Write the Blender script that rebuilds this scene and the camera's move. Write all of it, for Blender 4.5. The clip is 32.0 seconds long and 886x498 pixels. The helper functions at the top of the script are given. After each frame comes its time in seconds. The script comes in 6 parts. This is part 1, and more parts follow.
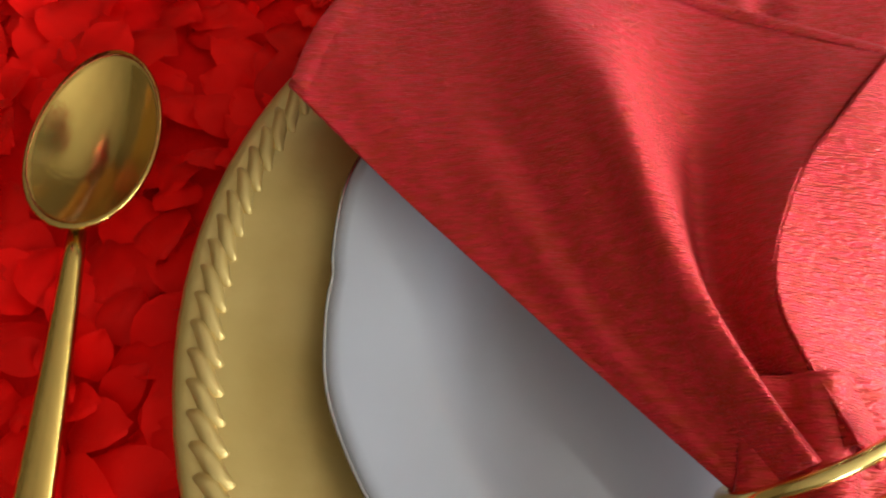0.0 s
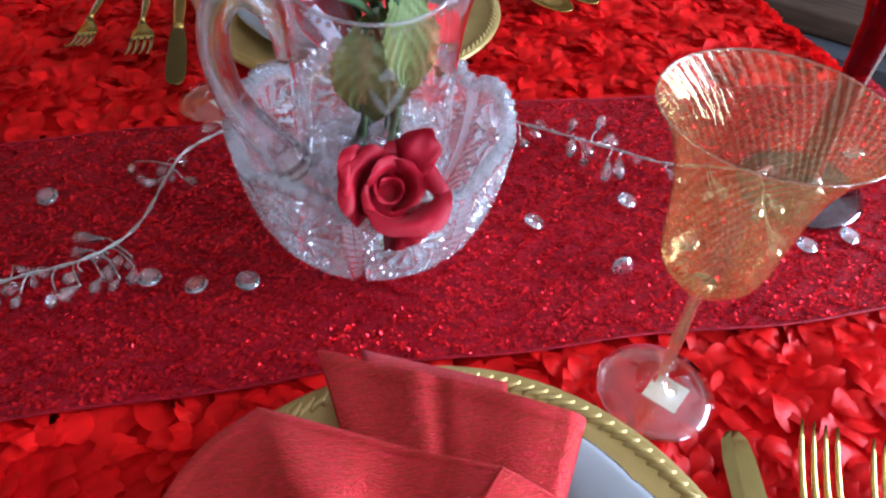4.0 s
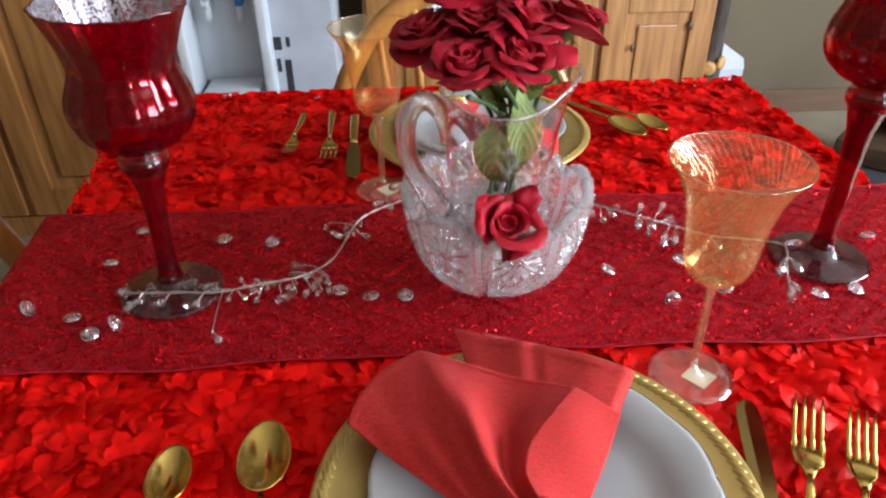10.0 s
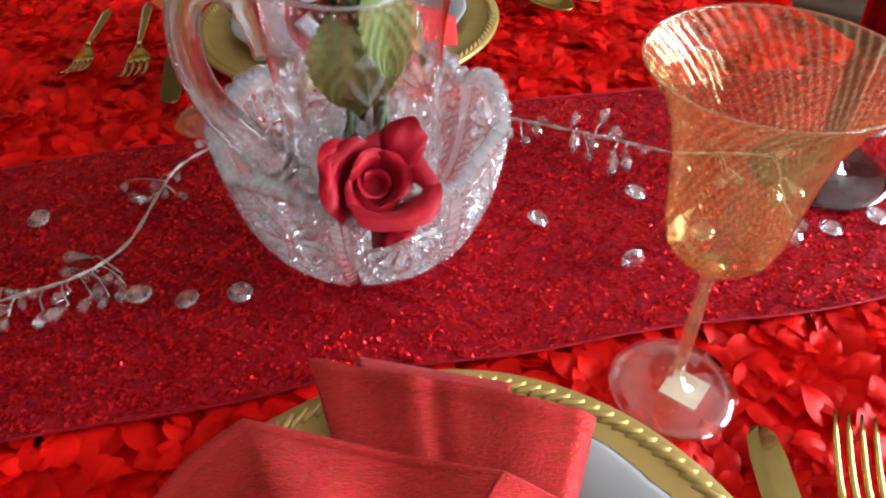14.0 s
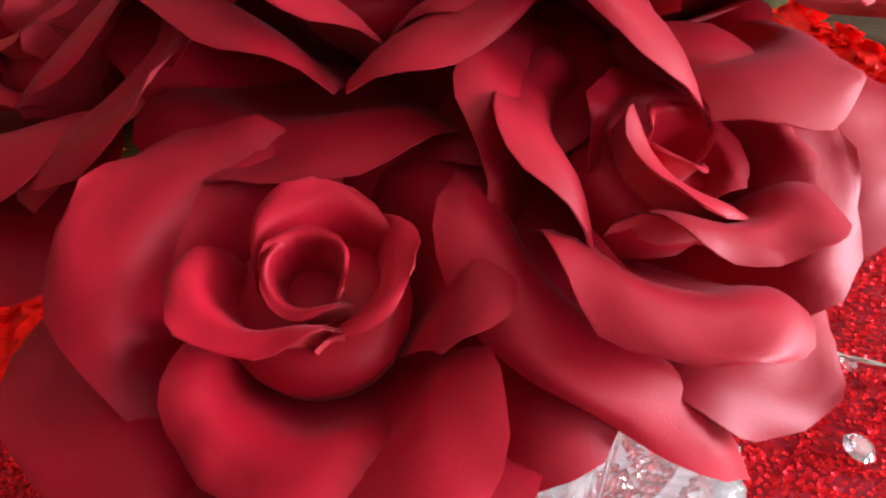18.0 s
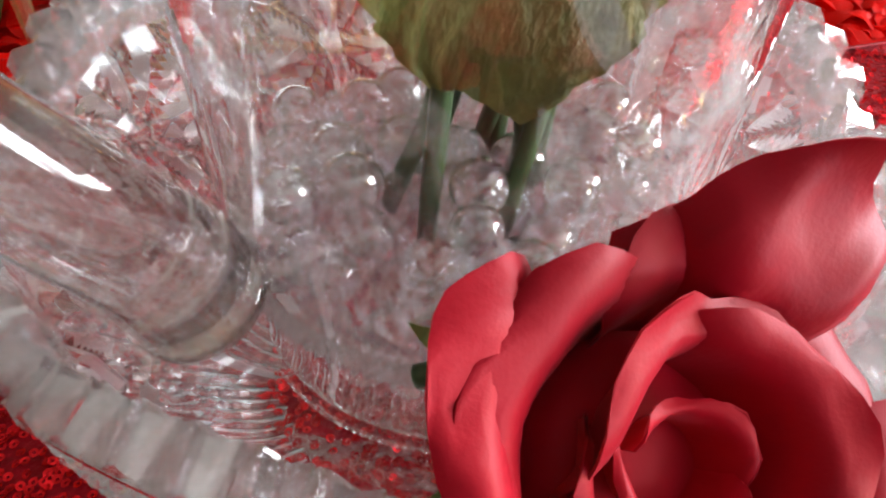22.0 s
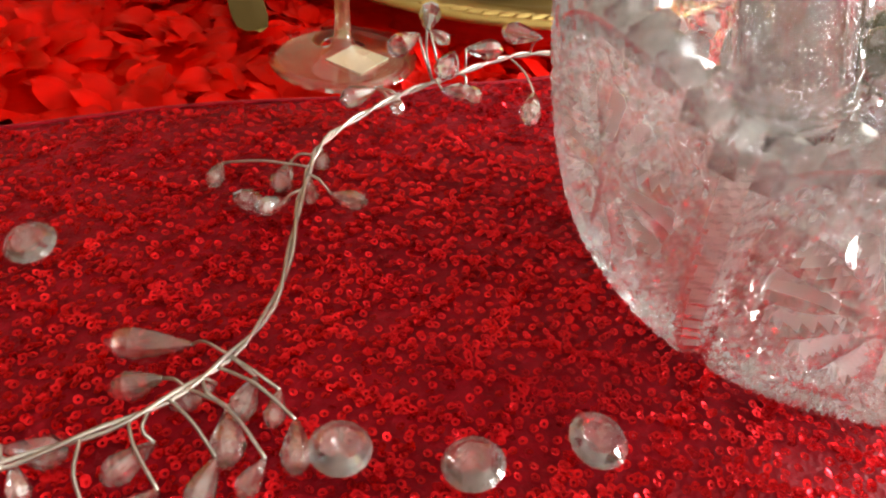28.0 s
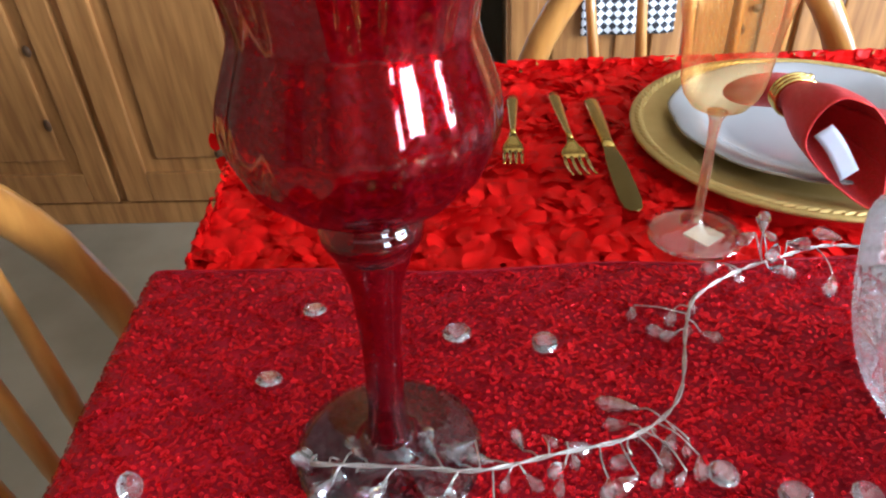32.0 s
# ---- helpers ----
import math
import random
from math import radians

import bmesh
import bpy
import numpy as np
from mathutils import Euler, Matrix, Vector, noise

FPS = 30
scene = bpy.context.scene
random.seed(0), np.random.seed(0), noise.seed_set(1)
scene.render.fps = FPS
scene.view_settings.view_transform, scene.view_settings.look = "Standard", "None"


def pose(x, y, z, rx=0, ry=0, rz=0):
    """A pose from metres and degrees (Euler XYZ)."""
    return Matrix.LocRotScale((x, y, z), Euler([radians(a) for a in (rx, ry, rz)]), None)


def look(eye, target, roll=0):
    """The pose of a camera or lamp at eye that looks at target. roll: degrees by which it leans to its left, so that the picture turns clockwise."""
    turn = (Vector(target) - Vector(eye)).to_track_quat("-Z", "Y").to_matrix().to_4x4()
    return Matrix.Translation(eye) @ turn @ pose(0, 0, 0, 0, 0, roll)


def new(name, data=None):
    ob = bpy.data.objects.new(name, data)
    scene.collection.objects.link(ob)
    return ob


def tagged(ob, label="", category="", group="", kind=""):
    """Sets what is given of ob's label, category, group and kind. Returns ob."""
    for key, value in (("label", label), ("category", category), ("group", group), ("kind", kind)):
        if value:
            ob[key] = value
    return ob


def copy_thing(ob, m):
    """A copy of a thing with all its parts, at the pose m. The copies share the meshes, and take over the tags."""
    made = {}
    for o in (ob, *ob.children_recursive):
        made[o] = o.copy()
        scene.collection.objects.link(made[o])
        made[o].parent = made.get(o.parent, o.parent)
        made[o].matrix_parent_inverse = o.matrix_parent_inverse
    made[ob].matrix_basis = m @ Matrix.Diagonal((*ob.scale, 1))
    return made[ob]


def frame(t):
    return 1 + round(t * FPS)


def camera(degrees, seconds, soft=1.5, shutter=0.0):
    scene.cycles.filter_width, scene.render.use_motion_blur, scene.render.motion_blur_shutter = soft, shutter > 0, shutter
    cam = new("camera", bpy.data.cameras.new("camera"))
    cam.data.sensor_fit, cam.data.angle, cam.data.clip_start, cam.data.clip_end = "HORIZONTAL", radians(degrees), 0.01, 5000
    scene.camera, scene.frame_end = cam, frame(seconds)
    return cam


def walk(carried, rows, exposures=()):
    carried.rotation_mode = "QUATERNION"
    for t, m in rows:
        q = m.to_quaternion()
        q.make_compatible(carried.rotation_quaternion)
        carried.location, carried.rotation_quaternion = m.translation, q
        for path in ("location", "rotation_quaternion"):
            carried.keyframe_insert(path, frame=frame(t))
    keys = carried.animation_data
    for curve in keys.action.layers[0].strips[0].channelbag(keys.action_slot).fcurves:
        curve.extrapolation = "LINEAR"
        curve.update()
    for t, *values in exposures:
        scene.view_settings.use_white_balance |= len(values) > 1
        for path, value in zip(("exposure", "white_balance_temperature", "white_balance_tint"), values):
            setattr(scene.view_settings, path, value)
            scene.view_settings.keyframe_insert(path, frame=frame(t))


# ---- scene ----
cam = camera(63.9, 32.0, soft=2.2)
PATH = [
    (0, (-0.02800, -0.06733, 0.97181), (-0.00388, 0.38965, 0.08266), 5.33),
    (0.5, (0.00634, -0.07063, 0.96954), (0.05955, 0.39593, 0.08665), 6.14),
    (1, (0.04084, -0.06572, 0.97527), (0.12563, 0.42351, 0.10724), 6.48),
    (1.5, (0.07036, -0.06095, 0.99230), (0.16890, 0.45388, 0.14070), 4.77),
    (2, (0.08877, -0.04812, 1.02044), (0.21027, 0.49931, 0.19245), 3.59),
    (2.5, (0.07632, -0.04688, 1.06221), (0.23252, 0.54655, 0.27262), 3.69),
    (3, (0.05015, -0.05074, 1.10308), (0.22665, 0.57797, 0.34573), 3.87),
    (3.5, (0.02486, -0.05891, 1.13132), (0.20395, 0.59830, 0.39919), 3.96),
    (4, (0.03233, -0.08142, 1.14854), (0.19144, 0.61064, 0.44445), 3.24),
    (4.5, (0.06346, -0.11566, 1.15890), (0.18539, 0.61321, 0.48519), 1.91),
    (5, (0.09660, -0.15508, 1.16645), (0.17627, 0.60492, 0.52142), 0.49),
    (5.5, (0.11014, -0.19315, 1.17521), (0.15794, 0.58796, 0.55265), -0.49),
    (6, (0.09118, -0.22210, 1.18643), (0.12855, 0.57120, 0.57875), -0.78),
    (6.5, (0.05627, -0.23877, 1.19473), (0.09305, 0.56602, 0.60232), -0.94),
    (7, (0.01537, -0.26597, 1.20562), (0.05396, 0.54895, 0.62734), -0.97),
    (7.5, (-0.00800, -0.29277, 1.21265), (0.03561, 0.53516, 0.65352), -0.88),
    (8, (-0.01700, -0.30890, 1.21781), (0.02809, 0.52588, 0.66908), -0.88),
    (8.5, (-0.02325, -0.32173, 1.22922), (0.02343, 0.51955, 0.69065), -0.84),
    (9, (-0.02856, -0.32358, 1.22888), (0.01749, 0.51899, 0.69227), -0.84),
    (9.5, (-0.02594, -0.32208, 1.22638), (0.01633, 0.51832, 0.68606), -0.85),
    (10, (-0.01096, -0.31716, 1.21692), (0.02349, 0.51799, 0.66798), -0.98),
    (10.5, (0.00398, -0.30999, 1.20237), (0.03138, 0.51528, 0.63829), -1.17),
    (11, (0.02196, -0.29079, 1.18197), (0.04294, 0.52089, 0.59825), -1.55),
    (11.5, (0.04336, -0.25683, 1.16074), (0.05936, 0.53816, 0.55433), -1.92),
    (12, (0.07013, -0.21968, 1.14175), (0.08285, 0.55858, 0.51393), -2.39),
    (12.5, (0.09281, -0.18517, 1.11806), (0.12210, 0.57910, 0.47383), -2.52),
    (13, (0.09696, -0.14574, 1.10349), (0.15689, 0.60378, 0.44423), -2.35),
    (13.5, (0.07558, -0.11455, 1.10834), (0.16726, 0.62485, 0.44135), -2.24),
    (14, (0.05379, -0.08098, 1.11890), (0.17940, 0.64366, 0.44132), -1.78),
    (14.5, (0.04268, -0.04101, 1.12889), (0.19422, 0.66663, 0.43877), -1.32),
    (15, (0.03927, 0.00399, 1.13653), (0.20906, 0.69703, 0.43592), -0.91),
    (15.5, (0.04448, 0.05421, 1.13904), (0.22418, 0.74129, 0.43504), -0.74),
    (16, (0.05266, 0.10248, 1.13484), (0.23702, 0.79700, 0.43939), -0.90),
    (16.5, (0.05565, 0.14115, 1.12883), (0.24001, 0.84508, 0.44291), -0.88),
    (17, (0.05157, 0.16792, 1.12324), (0.22910, 0.87799, 0.44185), -0.57),
    (17.5, (0.04299, 0.18119, 1.11111), (0.21168, 0.89723, 0.43374), -0.80),
    (18, (0.03519, 0.18432, 1.08866), (0.19817, 0.90497, 0.41479), -1.61),
    (18.5, (0.03164, 0.18368, 1.05976), (0.19387, 0.90921, 0.39096), -2.26),
    (19, (0.03200, 0.18404, 1.03792), (0.19666, 0.91021, 0.37041), -2.41),
    (19.5, (0.02892, 0.18720, 1.01912), (0.20635, 0.91912, 0.36123), -2.30),
    (20, (0.02668, 0.19080, 1.01328), (0.21580, 0.92200, 0.35785), -2.16),
    (20.5, (0.02204, 0.18916, 1.00244), (0.22661, 0.91847, 0.34956), -1.76),
    (21, (0.01698, 0.18953, 0.98384), (0.23076, 0.90887, 0.32291), -0.58),
    (21.5, (0.02720, 0.20210, 0.97080), (0.24061, 0.88782, 0.27493), 1.41),
    (22, (0.03133, 0.20618, 0.95344), (0.25138, 0.87782, 0.24599), 2.74),
    (22.5, (0.03168, 0.20856, 0.94041), (0.26121, 0.86368, 0.22059), 3.91),
    (23, (0.02746, 0.20804, 0.93249), (0.25550, 0.84334, 0.19466), 4.25),
    (23.5, (0.02348, 0.20657, 0.92820), (0.22519, 0.82332, 0.16733), 3.02),
    (24, (0.01930, 0.20540, 0.92422), (0.18990, 0.80807, 0.14468), 1.18),
    (24.5, (0.01311, 0.20214, 0.91839), (0.16618, 0.79881, 0.13063), 0.36),
    (25, (0.00114, 0.19522, 0.90770), (0.16763, 0.80388, 0.13193), 1.19),
    (25.5, (-0.01701, 0.18653, 0.89475), (0.18639, 0.82256, 0.15038), 3.03),
    (26, (-0.03866, 0.17856, 0.88378), (0.20638, 0.84539, 0.18001), 5.07),
    (26.5, (-0.06155, 0.17670, 0.88497), (0.20201, 0.86401, 0.20811), 6.06),
    (27, (-0.08629, 0.17927, 0.90028), (0.17597, 0.87236, 0.22883), 6.21),
    (27.5, (-0.10933, 0.17771, 0.91856), (0.14847, 0.88092, 0.25596), 5.97),
    (28, (-0.11019, 0.18856, 0.93240), (0.14097, 0.90025, 0.27635), 5.49),
    (28.5, (-0.11775, 0.19476, 0.94590), (0.12191, 0.91990, 0.30035), 4.77),
    (29, (-0.14266, 0.18557, 0.97431), (0.05874, 0.93142, 0.33937), 2.74),
    (29.5, (-0.16783, 0.16965, 1.01343), (-0.02340, 0.93908, 0.39124), 0.39),
    (30, (-0.19481, 0.15601, 1.04811), (-0.08892, 0.94551, 0.44356), -0.53),
    (30.5, (-0.21467, 0.13589, 1.08928), (-0.15987, 0.93577, 0.49162), -1.87),
    (31, (-0.22813, 0.10561, 1.10941), (-0.22439, 0.91272, 0.51901), -2.82),
    (31.5, (-0.23068, 0.07752, 1.10602), (-0.26461, 0.88625, 0.51881), -3.18),
    (32, (-0.21894, 0.05352, 1.09383), (-0.28270, 0.86158, 0.50820), -3.56),
]
walk(cam, [(t, look(eye, target, roll)) for t, eye, target, roll in PATH],
     exposures=((0, 0.62, 6500, 11), (1, 0.66, 5500, 12), (3.5, 0.60, 5050, 13), (7, 0.64, 6000, 11), (13.5, 0.56, 6300, 11), (16, 0.84, 6300, 12), (18, 0.90, 6500, 11), (21, 0.66, 6700, 10), (24.5, 0.96, 7300, 10), (27.5, 1.18, 7700, 10), (30, 1.14, 7600, 11), (31, 1.22, 6900, 11), (32, 1.28, 5700, 11)))

# ---- world and light ----
world = bpy.data.worlds.new("daylight")
scene.world = world
world.use_nodes = True
wn = world.node_tree.nodes
sky = wn.new("ShaderNodeTexSky")
sky.sky_type = 'NISHITA'
sky.sun_disc = False
sky.sun_elevation = radians(38)
sky.sun_rotation = radians(60)
wn["Background"].inputs["Strength"].default_value = 0.12
world.node_tree.links.new(sky.outputs[0], wn["Background"].inputs[0])

sun_data = bpy.data.lights.new("sun", 'SUN')
sun_data.energy = 3.0
sun_data.angle = radians(0.6)
sun_data.color = (1.0, 0.95, 0.87)
sun = new("sun", sun_data)
sun.matrix_world = look((3.0, -0.4, 4.2), (0, 0.5, 0.76))


def window_light(name, m, w, h, watts, color=(0.80, 0.90, 1.0)):
    """Sky light that stands in the opening of a window."""
    d = bpy.data.lights.new(name, 'AREA')
    d.shape, d.size, d.size_y, d.energy, d.color = 'RECTANGLE', w, h, watts, color
    ob = new(name, d)
    ob.matrix_world = m
    return ob


window_light("window_light_east", look((3.34, -0.40, 1.60), (0, 0.2, 1.0)), 2.1, 1.35, 180)
window_light("window_light_south", look((2.45, -3.14, 1.35), (0.0, 0.2, 0.95)), 1.1, 1.5, 66)

T = 0.76          # height of the laid table


# ---- materials ----
def mat(name, color, rough=0.5, metal=0.0, color2=None, scale=40.0, bump=0.0, bump_scale=None, detail=4.0, stretch=(1, 1, 1), sheen=0.0,
        coat=0.0, rough_var=0.0, vary=0.0, spec=0.5, glow=0.0, sheen_tint=(1.0, 0.5, 0.55), spec_tint=None):
    """A surface with noise in its colour, its gloss and its relief; vary: how far pieces differ from one another."""
    m = bpy.data.materials.new(name)
    m.use_nodes = True
    nt = m.node_tree
    n, l = nt.nodes, nt.links
    p = n["Principled BSDF"]
    p.inputs["Roughness"].default_value = rough
    p.inputs["Metallic"].default_value = metal
    p.inputs["Specular IOR Level"].default_value = spec
    if sheen:
        p.inputs["Sheen Weight"].default_value = sheen
        p.inputs["Sheen Roughness"].default_value = 0.4
        p.inputs["Sheen Tint"].default_value = (*sheen_tint, 1)
    if coat:
        p.inputs["Coat Weight"].default_value = coat
        p.inputs["Coat Roughness"].default_value = 0.08
    co = n.new("ShaderNodeTexCoord")
    mp = n.new("ShaderNodeMapping")
    mp.inputs["Scale"].default_value = stretch
    l.new(co.outputs["Object"], mp.inputs[0])
    tex = n.new("ShaderNodeTexNoise")
    tex.inputs["Scale"].default_value = scale
    tex.inputs["Detail"].default_value = detail
    l.new(mp.outputs[0], tex.inputs["Vector"])
    mix = n.new("ShaderNodeMix")
    mix.data_type = 'RGBA'
    c2 = color2 or tuple(min(1, c * 0.8) for c in color)
    mix.inputs[6].default_value = (*color, 1)
    mix.inputs[7].default_value = (*c2, 1)
    ramp = n.new("ShaderNodeMapRange")
    ramp.inputs[1].default_value, ramp.inputs[2].default_value = 0.35, 0.65
    l.new(tex.outputs[0], ramp.inputs[0])
    l.new(ramp.outputs[0], mix.inputs[0])
    out = mix.outputs[2]
    if vary:
        info = n.new("ShaderNodeObjectInfo")
        geo = n.new("ShaderNodeNewGeometry")
        add = n.new("ShaderNodeMath")
        l.new(info.outputs["Random"], add.inputs[0])
        l.new(geo.outputs["Random Per Island"], add.inputs[1])
        mr = n.new("ShaderNodeMapRange")
        mr.inputs[1].default_value, mr.inputs[2].default_value = 0, 2
        mr.inputs[3].default_value, mr.inputs[4].default_value = 1 - vary, 1 + vary
        l.new(add.outputs[0], mr.inputs[0])
        hsv = n.new("ShaderNodeHueSaturation")
        l.new(out, hsv.inputs["Color"])
        l.new(mr.outputs[0], hsv.inputs["Value"])
        out = hsv.outputs[0]
    l.new(out, p.inputs["Base Color"])
    if rough_var:
        mr2 = n.new("ShaderNodeMapRange")
        mr2.inputs[3].default_value, mr2.inputs[4].default_value = max(0.02, rough - rough_var), rough + rough_var
        l.new(tex.outputs[0], mr2.inputs[0])
        l.new(mr2.outputs[0], p.inputs["Roughness"])
    if bump:
        t2 = n.new("ShaderNodeTexNoise")
        t2.inputs["Scale"].default_value = bump_scale or scale * 4
        t2.inputs["Detail"].default_value = 3
        l.new(mp.outputs[0], t2.inputs["Vector"])
        b = n.new("ShaderNodeBump")
        b.inputs["Strength"].default_value = bump
        b.inputs["Distance"].default_value = 0.002
        l.new(t2.outputs[0], b.inputs["Height"])
        l.new(b.outputs[0], p.inputs["Normal"])
    if spec_tint:
        p.inputs["Specular Tint"].default_value = (*spec_tint, 1)
    if glow:
        # thin cloth lets light through
        tl = n.new("ShaderNodeBsdfTranslucent")
        l.new(out, tl.inputs["Color"])
        mx = n.new("ShaderNodeMixShader")
        mx.inputs[0].default_value = glow
        l.new(p.outputs[0], mx.inputs[1])
        l.new(tl.outputs[0], mx.inputs[2])
        l.new(mx.outputs[0], n["Material Output"].inputs[0])
    return m


def thin_glass(name, tint, gloss=0.9, rough=0.02, refract=0.0, ior=1.5, bump=0.0, bump_scale=200, stretch=(1, 1, 1), speck=None, gloss_color=(1, 1, 1), milk=0.0, milk_color=(0.85, 0.86, 0.88)):
    """Clear or tinted glass: light passes, and gloss grows towards the rim; refract: how much of it bends light."""
    m = bpy.data.materials.new(name)
    m.use_nodes = True
    nt = m.node_tree
    n, l = nt.nodes, nt.links
    n.remove(n["Principled BSDF"])
    tr = n.new("ShaderNodeBsdfTransparent")
    tr.inputs[0].default_value = (*tint, 1)
    base = tr.outputs[0]
    nrm = None
    co = n.new("ShaderNodeTexCoord")
    mp = n.new("ShaderNodeMapping")
    mp.inputs["Scale"].default_value = stretch
    l.new(co.outputs["Object"], mp.inputs[0])
    if bump:
        t = n.new("ShaderNodeTexNoise")
        t.inputs["Scale"].default_value = bump_scale
        l.new(mp.outputs[0], t.inputs["Vector"])
        b = n.new("ShaderNodeBump")
        b.inputs["Strength"].default_value = bump
        b.inputs["Distance"].default_value = 0.002
        l.new(t.outputs[0], b.inputs["Height"])
        nrm = b.outputs[0]
    if refract:
        g = n.new("ShaderNodeBsdfRefraction")
        g.inputs["Color"].default_value = (*tint, 1)
        g.inputs["IOR"].default_value = ior
        g.inputs["Roughness"].default_value = 0.0
        if nrm:
            l.new(nrm, g.inputs["Normal"])
        mx = n.new("ShaderNodeMixShader")
        mx.inputs[0].default_value = refract
        l.new(base, mx.inputs[1])
        l.new(g.outputs[0], mx.inputs[2])
        base = mx.outputs[0]
    if milk:
        # pale scatter: ground cuts and lustre, and brightness that the glass's reflections lack
        df = n.new("ShaderNodeBsdfDiffuse")
        df.inputs["Color"].default_value = (*milk_color, 1)
        tl = n.new("ShaderNodeBsdfTranslucent")
        tl.inputs["Color"].default_value = (*milk_color, 1)
        m2 = n.new("ShaderNodeMixShader")
        m2.inputs[0].default_value = 0.5
        l.new(df.outputs[0], m2.inputs[1])
        l.new(tl.outputs[0], m2.inputs[2])
        mx = n.new("ShaderNodeMixShader")
        mx.inputs[0].default_value = milk
        l.new(base, mx.inputs[1])
        l.new(m2.outputs[0], mx.inputs[2])
        base = mx.outputs[0]
    if speck:
        # silvered flecks that hide part of the glass
        color, amount, size, level = speck
        t = n.new("ShaderNodeTexNoise")
        t.inputs["Scale"].default_value = size
        t.inputs["Detail"].default_value = 3
        l.new(mp.outputs[0], t.inputs["Vector"])
        mr = n.new("ShaderNodeMapRange")
        mr.inputs[1].default_value, mr.inputs[2].default_value = level - 0.02, level + 0.06
        mr.inputs[4].default_value = amount
        l.new(t.outputs[0], mr.inputs[0])
        d = n.new("ShaderNodeBsdfPrincipled")
        d.inputs["Base Color"].default_value = (*color, 1)
        d.inputs["Roughness"].default_value = 0.2
        d.inputs["Metallic"].default_value = 0.7
        mx = n.new("ShaderNodeMixShader")
        l.new(mr.outputs[0], mx.inputs[0])
        l.new(base, mx.inputs[1])
        l.new(d.outputs[0], mx.inputs[2])
        base = mx.outputs[0]
    gl = n.new("ShaderNodeBsdfGlossy")
    gl.inputs["Roughness"].default_value = rough
    gl.inputs["Color"].default_value = (*gloss_color, 1)
    if nrm:
        l.new(nrm, gl.inputs["Normal"])
    fr = n.new("ShaderNodeLayerWeight")
    if nrm:
        l.new(nrm, fr.inputs["Normal"])
    pw = n.new("ShaderNodeMath")
    pw.operation = 'POWER'
    pw.inputs[1].default_value = 3.2
    l.new(fr.outputs["Facing"], pw.inputs[0])
    mul = n.new("ShaderNodeMath")
    mul.operation = 'MULTIPLY_ADD'
    mul.inputs[1].default_value = 0.55 * gloss
    mul.inputs[2].default_value = 0.045 * gloss
    mul.use_clamp = True
    l.new(pw.outputs[0], mul.inputs[0])
    mx = n.new("ShaderNodeMixShader")
    l.new(mul.outputs[0], mx.inputs[0])
    l.new(base, mx.inputs[1])
    l.new(gl.outputs[0], mx.inputs[2])
    l.new(mx.outputs[0], n["Material Output"].inputs[0])
    return m


M_CLOTH = mat("red_taffeta", (0.93, 0.008, 0.005), 0.42, color2=(0.80, 0.004, 0.003), scale=30, bump=0.15, bump_scale=900, vary=0.32, glow=0.30, spec=0.35, spec_tint=(1.0, 0.20, 0.16))
M_CLOTH_BASE = mat("red_cloth_ground", (0.80, 0.005, 0.004), 0.7, scale=60, bump=0.3, spec=0.2, spec_tint=(1.0, 0.2, 0.2))
M_RUNNER = mat("burgundy_mesh", (0.40, 0.005, 0.016), 0.5, color2=(0.24, 0.002, 0.008), scale=120, bump=0.5, bump_scale=500, detail=3, spec=0.3, spec_tint=(1.0, 0.35, 0.42), sheen=0.14)
M_SEQUIN = mat("red_sequin", (0.80, 0.016, 0.022), 0.24, metal=0.8, color2=(0.56, 0.007, 0.014), scale=20, vary=0.6, spec=0.5, spec_tint=(1.0, 0.35, 0.38))
M_NAPKIN = mat("crimson_satin", (0.66, 0.025, 0.036), 0.36, metal=0.35, color2=(0.47, 0.030, 0.010), scale=420, detail=2, sheen=0.22, sheen_tint=(1.0, 0.34, 0.40), bump=0.6, bump_scale=900, stretch=(0.35, 1.6, 1), spec=0.5, spec_tint=(1.0, 0.45, 0.45))
_n, _l = M_NAPKIN.node_tree.nodes, M_NAPKIN.node_tree.links
# threads of the weave, running across the fold
_w = _n.new("ShaderNodeTexWave")
_w.inputs["Scale"].default_value = 420
_w.inputs["Distortion"].default_value = 1.6
_w.inputs["Detail"].default_value = 2
_w.bands_direction = 'Y'
_c = _n.new("ShaderNodeTexCoord")
_l.new(_c.outputs["Object"], _w.inputs["Vector"])
_b = next(x for x in _n if x.bl_idname == "ShaderNodeBump")
_b2 = _n.new("ShaderNodeBump")
_b2.inputs["Strength"].default_value = 0.35
_b2.inputs["Distance"].default_value = 0.0006
_l.new(_w.outputs["Fac"], _b2.inputs["Height"])
_l.new(_b.outputs[0], _b2.inputs["Normal"])
_l.new(_b2.outputs[0], _n["Principled BSDF"].inputs["Normal"])
M_GOLD = mat("brushed_gold", (0.58, 0.385, 0.10), 0.18, metal=1.0, color2=(0.66, 0.43, 0.11), scale=30, bump=0.04, bump_scale=300, rough_var=0.06)
# the cutlery gold, darkened: the blade's dark reflection is in its colour
M_BLADE = mat("gold_blade_dark_reflection", (0.36, 0.255, 0.085), 0.13, metal=1.0, color2=(0.31, 0.215, 0.065), scale=30, bump=0.03, bump_scale=200, rough_var=0.05)
M_GOLD_POL = mat("polished_gold", (0.86, 0.62, 0.20), 0.14, metal=1.0, scale=20)
M_GOLD_MATT = mat("matt_gold_paint", (0.56, 0.39, 0.13), 0.42, metal=0.55, color2=(0.50, 0.34, 0.10), scale=35, rough_var=0.07, bump=0.06, bump_scale=400)
